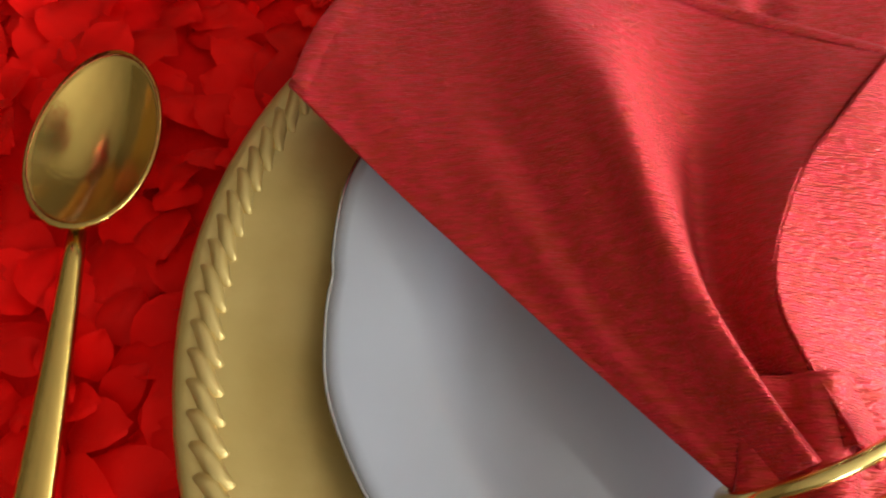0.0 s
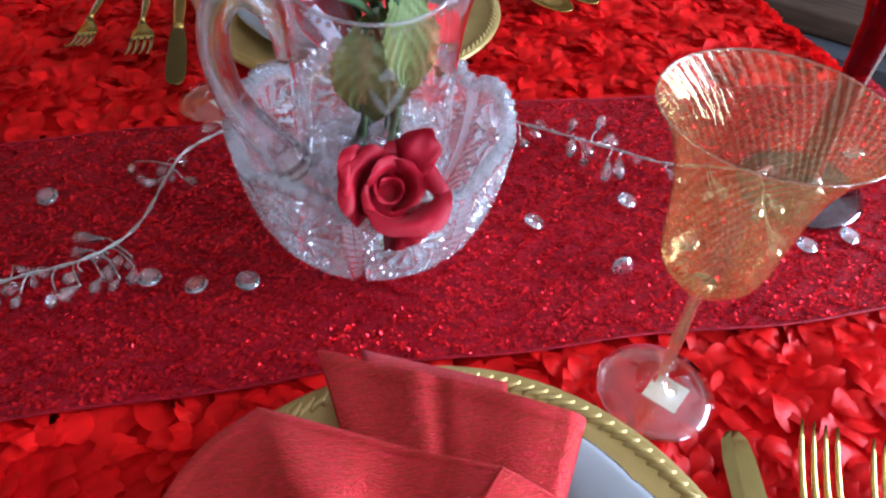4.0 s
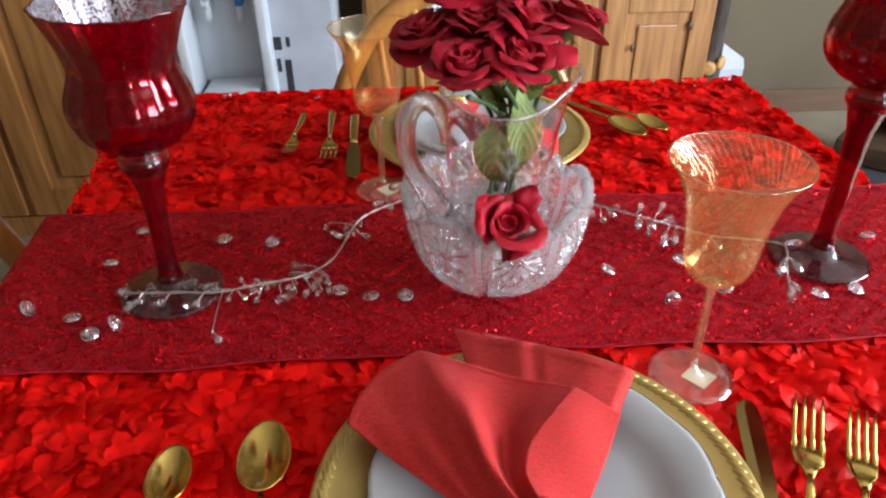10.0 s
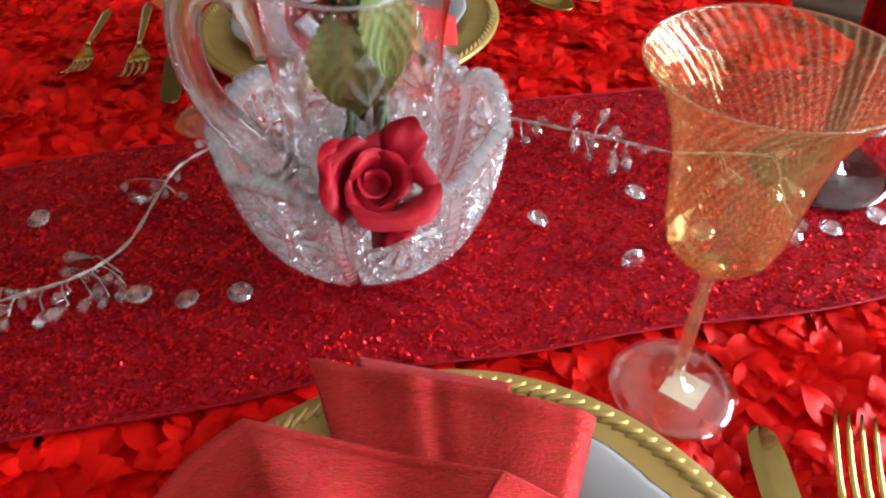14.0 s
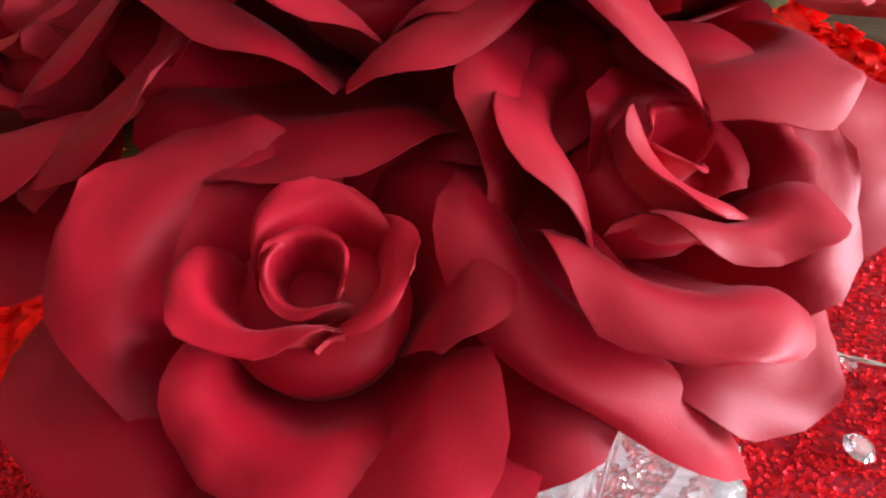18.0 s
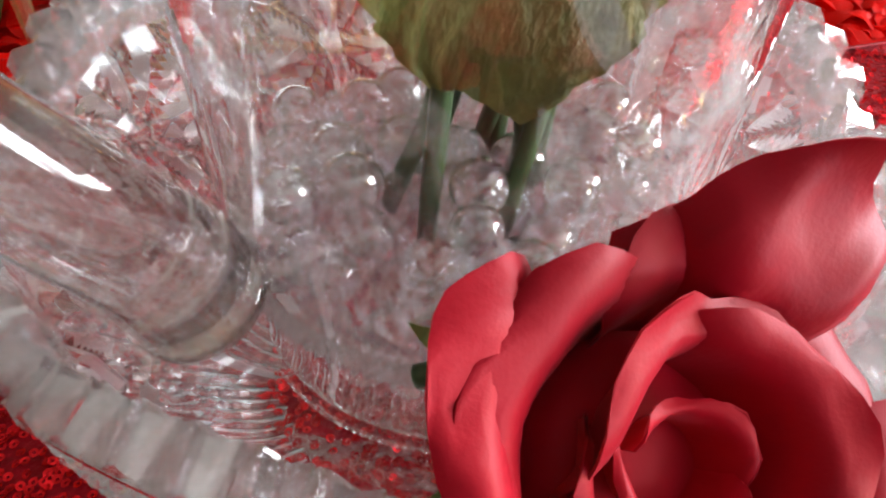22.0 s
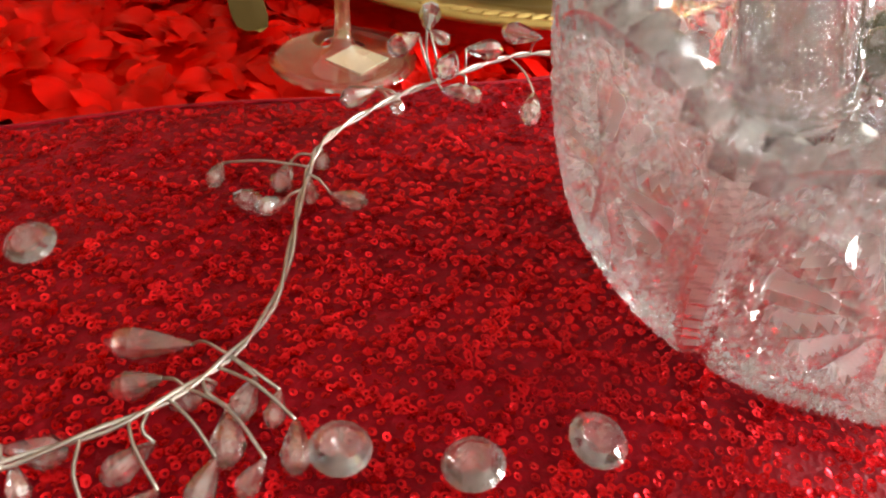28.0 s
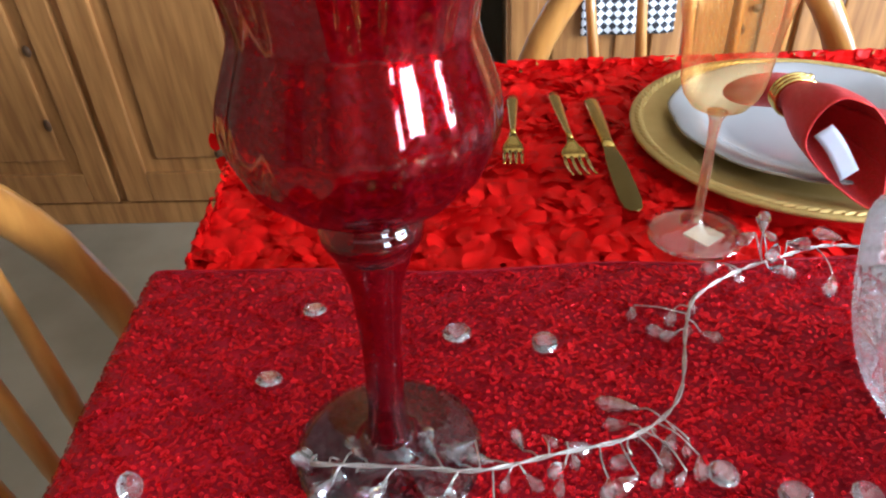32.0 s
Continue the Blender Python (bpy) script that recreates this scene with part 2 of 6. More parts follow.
M_CHINA = mat("white_china", (0.40, 0.395, 0.40), 0.12, color2=(0.42, 0.415, 0.415), scale=6, coat=0.3)
M_SILVER_LINE = mat("silver_edge", (0.55, 0.53, 0.5), 0.2, metal=1.0)
M_ROSE = mat("burgundy_rose_fabric", (0.44, 0.004, 0.019), 0.5, color2=(0.31, 0.003, 0.012), scale=30, sheen=0.13, sheen_tint=(1.0, 0.36, 0.42), bump=0.05, bump_scale=1500, stretch=(1, 1, 0.3), vary=0.2, glow=0.16, spec=0.45, spec_tint=(1.0, 0.40, 0.46))
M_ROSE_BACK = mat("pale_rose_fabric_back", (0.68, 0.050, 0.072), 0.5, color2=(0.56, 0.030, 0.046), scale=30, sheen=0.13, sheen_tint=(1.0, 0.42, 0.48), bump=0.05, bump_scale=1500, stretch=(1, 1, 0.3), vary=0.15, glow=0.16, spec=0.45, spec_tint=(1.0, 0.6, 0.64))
M_LEAF = mat("green_leaf_fabric", (0.16, 0.20, 0.045), 0.5, color2=(0.13, 0.105, 0.03), scale=34, bump=0.35, bump_scale=900, stretch=(1, 0.4, 1), glow=0.25)
M_LEAF_PALE = mat("pale_green_leaf_fabric", (0.36, 0.44, 0.14), 0.5, color2=(0.22, 0.29, 0.07), scale=40, bump=0.35, bump_scale=900, glow=0.3)
M_STEM = mat("green_plastic_stem", (0.05, 0.10, 0.035), 0.4, scale=90)
M_CRYSTAL = thin_glass("clear_crystal", (0.98, 0.97, 0.98), gloss=3.2, rough=0.02, refract=0.7, ior=1.45, milk=0.05, milk_color=(0.95, 0.93, 0.96))
# milkier copy of the crystal: the bright ring of the gems as colour
M_CRYSTAL_RIM = thin_glass("crystal_bevel_glint", (0.98, 0.97, 0.98), gloss=3.2, rough=0.04, milk=0.13, milk_color=(0.95, 0.94, 0.95))
M_CUT = thin_glass("cut_glass_block", (0.99, 0.99, 0.995), gloss=1.8, rough=0.06, refract=0.5, milk=0.14, milk_color=(0.97, 0.96, 0.97))
M_CUT_CLEAR = thin_glass("cut_glass_field", (0.99, 0.99, 0.995), gloss=2.8, rough=0.05, refract=0.5, milk=0.22, milk_color=(0.97, 0.96, 0.97))
# ground mitres, whitened further so that their bright lines are in the colour
M_CUT_GROOVE = thin_glass("cut_glass_mitre", (0.98, 0.98, 0.985), gloss=3.4, rough=0.08, refract=0.4, milk=0.52, milk_color=(0.97, 0.96, 0.97))
M_INNER = thin_glass("smooth_inner_glass", (0.995, 0.995, 0.995), gloss=1.2, rough=0.015, refract=0.0)
M_PITCHER = thin_glass("pitcher_glass", (0.985, 0.985, 0.985), gloss=2.4, rough=0.012, refract=0.0, milk=0.008, milk_color=(0.96, 0.95, 0.96), bump=0.05, bump_scale=60, stretch=(1, 1, 0.2))
M_HANDLE = thin_glass("solid_glass", (0.985, 0.99, 0.99), gloss=1.8, rough=0.02, refract=0.6, ior=1.45)
M_RIM = thin_glass("frosted_rim_glass", (0.96, 0.96, 0.96), gloss=2.0, rough=0.08, refract=0.25, milk=0.22, milk_color=(0.95, 0.94, 0.95))
M_FROST = thin_glass("frosted_etching", (0.97, 0.97, 0.97), gloss=0.3, rough=0.5, milk=0.15, milk_color=(0.92, 0.9, 0.92))
M_AMBER = thin_glass("amber_lustre_glass", (1.0, 0.85, 0.60), gloss=1.1, rough=0.12, gloss_color=(1.0, 0.88, 0.62), milk=0.062, milk_color=(0.95, 0.64, 0.25))
# paler, milkier amber that paints the glints along the cup's spiral crests
M_AMBER_GLINT = thin_glass("amber_ridge_glint", (1.0, 0.88, 0.68), gloss=2.2, rough=0.12, gloss_color=(1.0, 0.90, 0.68), milk=0.17, milk_color=(0.97, 0.74, 0.40))
M_AMBER_CLEAR = thin_glass("pale_pink_glass", (1.0, 0.84, 0.72), gloss=2.0, rough=0.05, refract=0.35, milk=0.10, milk_color=(0.95, 0.58, 0.36))
M_FOOT = thin_glass("clear_foot_glass", (1.0, 0.92, 0.86), gloss=2.2, rough=0.03, milk=0.02, milk_color=(0.95, 0.6, 0.45))
M_RUBY = thin_glass("ruby_glass", (0.55, 0.003, 0.028), gloss=0.7, rough=0.02, speck=((0.18, 0.001, 0.010), 0.5, 300, 0.52), milk=0.045, milk_color=(0.6, 0.003, 0.025), bump=0.06, bump_scale=34)
M_SILVERED = thin_glass("silvered_lining", (0.90, 0.55, 0.62), gloss=1.4, rough=0.08, speck=((0.60, 0.60, 0.68), 0.9, 420, 0.44))
M_RUBY_CLEAR = thin_glass("ruby_stem_glass", (0.52, 0.002, 0.024), gloss=1.1, rough=0.03, milk=0.06, milk_color=(0.6, 0.003, 0.03))
M_SMOKE = thin_glass("smoky_foot_glass", (0.56, 0.20, 0.26), gloss=1.2, rough=0.04, milk=0.05, milk_color=(0.34, 0.2, 0.24))
M_BEAD = thin_glass("water_bead", (0.98, 0.98, 0.995), gloss=3.4, rough=0.015, refract=0.85, ior=1.30, milk=0.03, milk_color=(0.93, 0.92, 0.99))
M_LABEL = mat("cream_paper", (0.78, 0.72, 0.55), 0.7, scale=50)
M_WIRE = mat("silver_wire", (0.72, 0.66, 0.62), 0.3, metal=0.9, scale=200)
M_PINE = mat("varnished_pine", (0.38, 0.170, 0.048), 0.4, color2=(0.23, 0.094, 0.024), scale=9, stretch=(6, 6, 0.5), detail=6, bump=0.08, bump_scale=50, coat=0.2, vary=0.14)
M_KNOT = mat("pine_knot", (0.10, 0.045, 0.018), 0.5, scale=90)
M_OAK = mat("honey_oak", (0.50, 0.235, 0.050), 0.32, color2=(0.38, 0.165, 0.034), scale=14, stretch=(4, 4, 0.6), detail=5, coat=0.35)
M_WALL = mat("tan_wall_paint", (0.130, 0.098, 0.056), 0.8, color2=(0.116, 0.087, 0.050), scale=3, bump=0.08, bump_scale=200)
# the ceiling is never in view; its pale colour is there to bounce fill
M_CEIL = mat("fill_bounce_ceiling", (0.80, 0.78, 0.73), 0.9, scale=4)
M_FLOOR = mat("beige_vinyl_floor", (0.31, 0.26, 0.18), 0.45, color2=(0.24, 0.20, 0.135), scale=5, bump=0.05)
M_WHITE = mat("white_plastic", (0.62, 0.66, 0.70), 0.35, scale=5)
M_BLUE = mat("blue_plastic", (0.04, 0.2, 0.6), 0.35, scale=5)
M_CARD = mat("white_cardboard", (0.46, 0.48, 0.53), 0.65, scale=8)
M_INK = mat("black_ink", (0.03, 0.03, 0.035), 0.6, scale=20)
M_BARK = mat("brown_bark", (0.085, 0.062, 0.050), 0.85, color2=(0.035, 0.025, 0.02), scale=16, stretch=(3, 3, 0.8), bump=0.9, bump_scale=40)
M_CUTWOOD = mat("fresh_cut_wood", (0.5, 0.28, 0.1), 0.6, scale=40)
M_DARK = mat("recess_shade_black", (0.03, 0.028, 0.03), 0.8, scale=20)
M_SLAB = mat("dark_wood_slab", (0.085, 0.050, 0.030), 0.8, color2=(0.05, 0.03, 0.018), scale=8, stretch=(0.6, 5, 5), bump=0.2, spec=0.15)
M_BASEBOARD = mat("brown_baseboard", (0.16, 0.09, 0.05), 0.5, scale=10, stretch=(0.3, 3, 3))


# ---- building blocks ----
def thing(name, label, category, at=(0, 0, 0), group="", kind=""):
    ob = new(name)
    ob.empty_display_size = 0.05
    ob.matrix_world = Matrix.Translation(at) if not isinstance(at, Matrix) else at
    return tagged(ob, label, category, group, kind)


def link(name, me, material, parent=None, label="", smooth=True, m=None):
    if material and not me.materials:
        me.materials.append(material)
    ob = new(name, me)
    if parent:
        ob.parent = parent
    if m is not None:
        ob.matrix_local = m
    if label:
        ob["label"] = label
    return ob


def part(name, bm, material, parent=None, label="", smooth=True, m=None):
    """Links a bmesh as one mesh object under a thing or a part; its own numbers are those of its parent."""
    bmesh.ops.recalc_face_normals(bm, faces=bm.faces)
    me = bpy.data.meshes.new(name)
    bm.to_mesh(me)
    bm.free()
    if smooth:
        for p in me.polygons:
            p.use_smooth = True
    return link(name, me, material, parent, label, smooth, m)


def part_data(name, verts, faces, material, parent=None, label="", smooth=True, m=None):
    me = bpy.data.meshes.new(name)
    me.from_pydata([tuple(v) for v in verts], [], [tuple(f) for f in faces])
    me.update()
    if smooth:
        me.polygons.foreach_set("use_smooth", [True] * len(me.polygons))
    return link(name, me, material, parent, label, smooth, m)


def lathe(profile, n=48, flute=None, close=False, twist=None):
    """A turned shape from (radius, height) pairs; flute(angle, k) scales the radius."""
    bm = bmesh.new()
    rings = []
    for k, (r, z) in enumerate(profile):
        ring = []
        for i in range(n):
            a = 2 * math.pi * i / n
            rr = r * (flute(a, k) if flute else 1)
            ring.append(bm.verts.new((rr * math.cos(a), rr * math.sin(a), z)))
        rings.append(ring)
    for a, b in zip(rings, rings[1:]):
        for i in range(n):
            bm.faces.new((a[i], a[(i + 1) % n], b[(i + 1) % n], b[i]))
    if close:
        for i in range(n):
            bm.faces.new((rings[-1][i], rings[-1][(i + 1) % n], rings[0][(i + 1) % n], rings[0][i]))
    else:
        if profile[0][0] > 1e-5:
            bm.faces.new(rings[0][::-1])
        if profile[-1][0] > 1e-5:
            bm.faces.new(rings[-1])
    bmesh.ops.remove_doubles(bm, verts=bm.verts, dist=1e-6)
    return bm


def smooth_path(points, steps=8, closed=False):
    """A Catmull-Rom line through points."""
    pts = [Vector(p) for p in points]
    out = []
    for i in range(len(pts) - 1):
        p0, p1, p2, p3 = pts[max(i - 1, 0)], pts[i], pts[i + 1], pts[min(i + 2, len(pts) - 1)]
        for s in range(steps):
            t = s / steps
            out.append(0.5 * ((2 * p1) + (p2 - p0) * t + (2 * p0 - 5 * p1 + 4 * p2 - p3) * t * t + (3 * p1 - p0 - 3 * p2 + p3) * t ** 3))
    out.append(pts[-1])
    return out


def tube(points, radius, n=10, flat=1.0, bm=None):
    """A round bar along points; radius may be a list; flat squeezes it upright."""
    bm = bm or bmesh.new()
    pts = [Vector(p) for p in points]
    rad = radius if isinstance(radius, (list, tuple)) else [radius] * len(pts)
    if len(rad) != len(pts):
        rad = [rad[min(int(i * len(rad) / len(pts)), len(rad) - 1)] for i in range(len(pts))]
    up = Vector((0, 0, 1))
    rings = []
    for i, p in enumerate(pts):
        d = (pts[min(i + 1, len(pts) - 1)] - pts[max(i - 1, 0)]).normalized()
        side = d.cross(up)
        if side.length < 0.35 and i:
            side = last - d * last.dot(d)
        elif side.length < 0.05:
            side = d.cross(Vector((0, 1, 0)))
        side.normalize()
        if i and side.dot(last) < 0:
            side = -side
        last = side
        top = side.cross(d).normalized()
        rings.append([bm.verts.new(p + rad[i] * (math.cos(a) * side + flat * math.sin(a) * top))
                      for a in (2 * math.pi * k / n for k in range(n))])
    for a, b in zip(rings, rings[1:]):
        for k in range(n):
            bm.faces.new((a[k], a[(k + 1) % n], b[(k + 1) % n], b[k]))
    bm.faces.new(rings[0][::-1])
    bm.faces.new(rings[-1])
    return bm


def box(lo, hi, bevel=0.0, bm=None):
    bm = bm or bmesh.new()
    r = bmesh.ops.create_cube(bm, size=1.0)
    for v in r["verts"]:
        v.co = Vector([lo[i] + (v.co[i] + 0.5) * (hi[i] - lo[i]) for i in range(3)])
    if bevel:
        es = list({e for v in r["verts"] for e in v.link_edges})
        bmesh.ops.bevel(bm, geom=es, offset=bevel, segments=2, affect='EDGES', profile=0.6)
    return bm


def grid_sheet(fn, nu, nv, thick=0.0):
    """A sheet from fn(u, v) with u, v from 0 to 1; thick: depth below it."""
    bm = bmesh.new()
    vs = [[bm.verts.new(fn(i / nu, j / nv)) for j in range(nv + 1)] for i in range(nu + 1)]
    for i in range(nu):
        for j in range(nv):
            bm.faces.new((vs[i][j], vs[i + 1][j], vs[i + 1][j + 1], vs[i][j + 1]))
    bmesh.ops.remove_doubles(bm, verts=bm.verts, dist=1e-6)
    if thick:
        bmesh.ops.recalc_face_normals(bm, faces=bm.faces)
        bmesh.ops.solidify(bm, geom=bm.faces[:], thickness=thick)
    return bm


def rz(deg):
    return Matrix.Rotation(radians(deg), 4, 'Z')


# ---- room ----
def slab(name, lo, hi, material, label="", bevel=0.0):
    ob = part(name, box(lo, hi, bevel), material, smooth=False)
    return tagged(ob, label, name.split("_")[0], kind="structure")


X0, X1, Y0, Y1, HC = -2.3, 3.4, -3.2, 2.52, 2.45
slab("floor", (X0 - 0.12, Y0 - 0.12, -0.1), (X1 + 0.12, Y1 + 0.12, 0.0), M_FLOOR, "beige vinyl floor of the dining room")
slab("ceiling", (X0 - 0.12, Y0 - 0.12, HC), (X1 + 0.12, Y1 + 0.12, HC + 0.1), M_CEIL, "unseen ceiling, made pale to bounce fill light")
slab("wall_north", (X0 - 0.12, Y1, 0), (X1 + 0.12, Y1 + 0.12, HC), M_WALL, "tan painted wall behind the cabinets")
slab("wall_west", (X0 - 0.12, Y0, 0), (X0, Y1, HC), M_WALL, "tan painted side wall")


def wall_with_window(name, axis, at, thick, a0, a1, w0, w1, s0, s1, label):
    """A wall along one axis with one window opening."""
    bm = bmesh.new()
    for p0, p1, z0, z1 in ((a0, w0, 0, HC), (w1, a1, 0, HC), (w0, w1, 0, s0), (w0, w1, s1, HC)):
        if axis == "y":
            box((at, p0, z0), (at + thick, p1, z1), bm=bm)
        else:
            box((p0, at, z0), (p1, at + thick, z1), bm=bm)
    return tagged(part(name, bm, M_WALL, smooth=False), label, "wall", kind="structure")


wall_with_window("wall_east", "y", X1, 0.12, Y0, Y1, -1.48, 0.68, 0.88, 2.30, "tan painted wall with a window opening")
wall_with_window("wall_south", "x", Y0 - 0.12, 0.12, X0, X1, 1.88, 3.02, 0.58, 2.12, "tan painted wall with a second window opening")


def window(name, lo, hi, axis):
    w = thing(name, "white framed window that lets in daylight", "window", kind="structure")
    t = 0.05
    (xa, ya, za), (xb, yb, zb) = lo, hi
    for z in (za, zb - t):
        part("window_frame", box((xa, ya, z), (xb, yb, z + t), 0.004), M_WHITE, w, smooth=False)
    if axis == "y":
        for y in (ya, (ya + yb) / 2 - t / 2, yb - t):
            part("window_frame", box((xa, y, za + t), (xb, y + t, zb - t), 0.004), M_WHITE, w, smooth=False)
    else:
        for x in (xa, (xa + xb) / 2 - t / 2, xb - t):
            part("window_frame", box((x, ya, za + t), (x + t, yb, zb - t), 0.004), M_WHITE, w, smooth=False)


window("window_1", (X1 + 0.03, -1.48, 0.88), (X1 + 0.09, 0.68, 2.30), "y")
window("window_2", (1.88, Y0 - 0.09, 0.58), (3.02, Y0 - 0.03, 2.12), "x")
slab("baseboard", (1.02, Y1 - 0.016, 0), (X1, Y1, 0.1), M_BASEBOARD, "brown wooden baseboard", 0.003)


def panel_cabinet(name, lo, hi, label, doors=2, drawer=False):
    """A pine cabinet with framed doors on its front, which looks to -y."""
    (xa, ya, za), (xb, yb, zb) = lo, hi
    c = thing(name, label, "cabinet", ((xa + xb) / 2, yb, za))
    off = Vector(c.location)
    L = lambda p: tuple(Vector(p) - off)
    part("body", box(L((xa, ya + 0.022, za + 0.07)), L((xb, yb, zb)), 0.004), M_PINE, c, smooth=False)
    part("plinth", box(L((xa - 0.01, ya + 0.01, za)), L((xb + 0.01, yb, za + 0.07)), 0.006), M_PINE, c, smooth=False)
    w = (xb - xa) / doors
    top = zb - 0.02
    if drawer:
        for k in range(doors):
            x = xa + k * w + 0.02
            part("drawer_front", box(L((x, ya, zb - 0.17)), L((x + w - 0.04, ya + 0.022, zb - 0.03)), 0.005), M_PINE, c, smooth=False)
        top = zb - 0.19
    for k in range(doors):
        x, x2 = xa + k * w + 0.012, xa + (k + 1) * w - 0.012
        d = part("door", box(L((x + 0.07, ya + 0.012, za + 0.16)), L((x2 - 0.07, ya + 0.02, top - 0.08)), 0.0), M_PINE, c, smooth=False)
        for px, qx, pz, qz in ((x, x + 0.075, za + 0.08, top), (x2 - 0.075, x2, za + 0.08, top),
                               (x + 0.075, x2 - 0.075, za + 0.08, za + 0.17), (x + 0.075, x2 - 0.075, top - 0.09, top)):
            part("frame_board", box(L((px, ya, pz)), L((qx, ya + 0.022, qz)), 0.004), M_PINE, d, smooth=False)
        # raised field of the door
        part("panel", box(L((x + 0.115, ya + 0.004, za + 0.21)), L((x2 - 0.115, ya + 0.013, top - 0.13)), 0.006), M_PINE, d, smooth=False)
    rnd = random.Random(len(label))
    for k in range(doors * 5):
        x, z = rnd.uniform(xa + 0.05, xb - 0.05), rnd.uniform(za + 0.12, min(zb, za + 1.1))
        b = lathe([(0.012, 0), (0.011, 0.0015), (0.0, 0.0016)], 12)
        part("knot", b, M_KNOT, c, "dark knot in the pine", m=Matrix.Translation(L((x, ya - 0.0005, z))) @ Matrix.Rotation(radians(90), 4, 'X') @ Matrix.Diagonal((rnd.uniform(0.6, 1.1), rnd.uniform(1.0, 1.6), 1, 1)))
    return c


panel_cabinet("pine_cabinet", (-1.75, 1.70, 0), (-0.72, 2.2, 1.95), "tall varnished pine cabinet with framed doors and knots", 2)
panel_cabinet("pine_sideboard", (-0.16, 2.0, 0), (1.0, 2.46, 0.86), "varnished pine sideboard with panelled doors and drawers", 3, drawer=True)

# log post beside the sideboard
post = thing("log_post", "rustic bark-covered log post with cut knots", "post", (1.040, 2.085, 0))
bm = lathe([(0.046, 0.0)] + [(0.036 + 0.004 * math.sin(z * 9), z) for z in [0.1 * k for k in range(1, 24)]] + [(0.034, HC)], 20,
           flute=lambda a, k: 1 + 0.10 * math.sin(3 * a + k) + 0.05 * math.sin(7 * a + 2 * k))
part("trunk", bm, M_BARK, post)
for z, a in ((0.37, -115), (0.385, -45), (0.9, -80)):
    part("cut_knot", lathe([(0.026, 0), (0.024, 0.012), (0.012, 0.016), (0, 0.014)], 16), M_CUTWOOD, post, "pale cut knot",
         m=Matrix.Translation((0.033 * math.cos(radians(a)), 0.033 * math.sin(radians(a)), z)) @ rz(a) @ Matrix.Rotation(radians(90), 4, 'Y'))

# water dispenser
wd = thing("water_dispenser", "white water dispenser with blue tap levers and a drip tray", "dispenser", (-0.57, 1.98, 0))
part("body", box((-0.14, -0.12, 0), (0.14, 0.16, 0.40), 0.012), M_WHITE, wd)
part("back_panel", box((-0.14, -0.02, 0.40), (0.14, 0.16, 0.98), 0.01), M_WHITE, wd)
for x in (-0.14, 0.105):
    part("side_panel", box((x, -0.16, 0.40), (x + 0.035, -0.02, 0.98), 0.008), M_WHITE, wd)
tray = part("drip_tray", box((-0.09, -0.18, 0.385), (0.09, -0.02, 0.425), 0.012), M_WHITE, wd)
part("label", box((0.045, -0.183, 0.395), (0.07, -0.18, 0.415)), M_BLUE, tray, "small blue label", smooth=False)
for x in (-0.05, 0.05):
    tap = part("tap", tube([(x, -0.02, 0.66), (x, -0.07, 0.66), (x, -0.075, 0.62)], 0.013, 10), M_WHITE, wd)
    part("lever", box((x - 0.012, -0.095, 0.665), (x + 0.012, -0.05, 0.682), 0.004), M_BLUE if x > 0 else M_WHITE, tap, "blue tap lever" if x > 0 else "")

# white carton beside it
cb = thing("cardboard_box", "tall white cardboard box with printed marks", "box", (-0.347, 1.93, 0))
part("carton", box((-0.105, -0.06, 0), (0.105, 0.2, 0.72), 0.003), M_CARD, cb, smooth=False)
part("flap", box((-0.105, -0.061, 0.7195), (0.105, 0.06, 0.7235), 0.001), M_CARD, cb, smooth=False)
for x, z, w, h in ((-0.073, 0.556, 0.03, 0.04), (-0.073, 0.488, 0.012, 0.042), (-0.045, 0.455, 0.02, 0.1), (-0.038, 0.56, 0.012, 0.03)):
    part("printed_mark", box((x - w / 2, -0.0614, z - h / 2), (x + w / 2, -0.0602, z + h / 2)), M_INK, cb, "dark printed bar", smooth=False)


# small open carton behind the post
sc = thing("cardboard_box", "small white cardboard box with a raised flap behind the log post", "box", (1.14, 2.19, 0))
part("carton", box((-0.055, -0.05, 0), (0.055, 0.12, 0.335), 0.003), M_CARD, sc, smooth=False)
part("flap", grid_sheet(lambda u, v: Vector((-0.055 + 0.11 * u, -0.05 + 0.02 * v, 0.335 + (0.105 - 0.075 * u) * v)), 2, 2, 0.003), M_CARD, sc, smooth=False)

# low hearth with a wooden slab, a black block for the recess's shade and field stones
he = thing("hearth_bench", "low hearth with dark wooden slab, recess shade as a black block and a stone", "hearth", Matrix.Translation((1.67, 1.68, 0)) @ rz(-44))
part("slab", box((-0.30, 0.0, 0.085), (0.8, 0.34, 0.165), 0.012), M_SLAB, he)
part("recess", box((-0.28, -0.09, 0.0), (0.75, 0.32, 0.084), 0.004), M_DARK, he, "black block painted as the shade of a recess", smooth=False)
bm = bmesh.new()
bmesh.ops.create_icosphere(bm, subdivisions=3, radius=1.0)
for v in bm.verts:
    n = 1 + 0.18 * noise.noise(v.co * 1.7)
    v.co = Vector((v.co.x * 0.11 * n, v.co.y * 0.11 * n, v.co.z * 0.10 * n))
part("stone", bm, M_SLAB, he, "dark brown stone", m=Matrix.Translation((-0.12, 0.20, 0.245)))


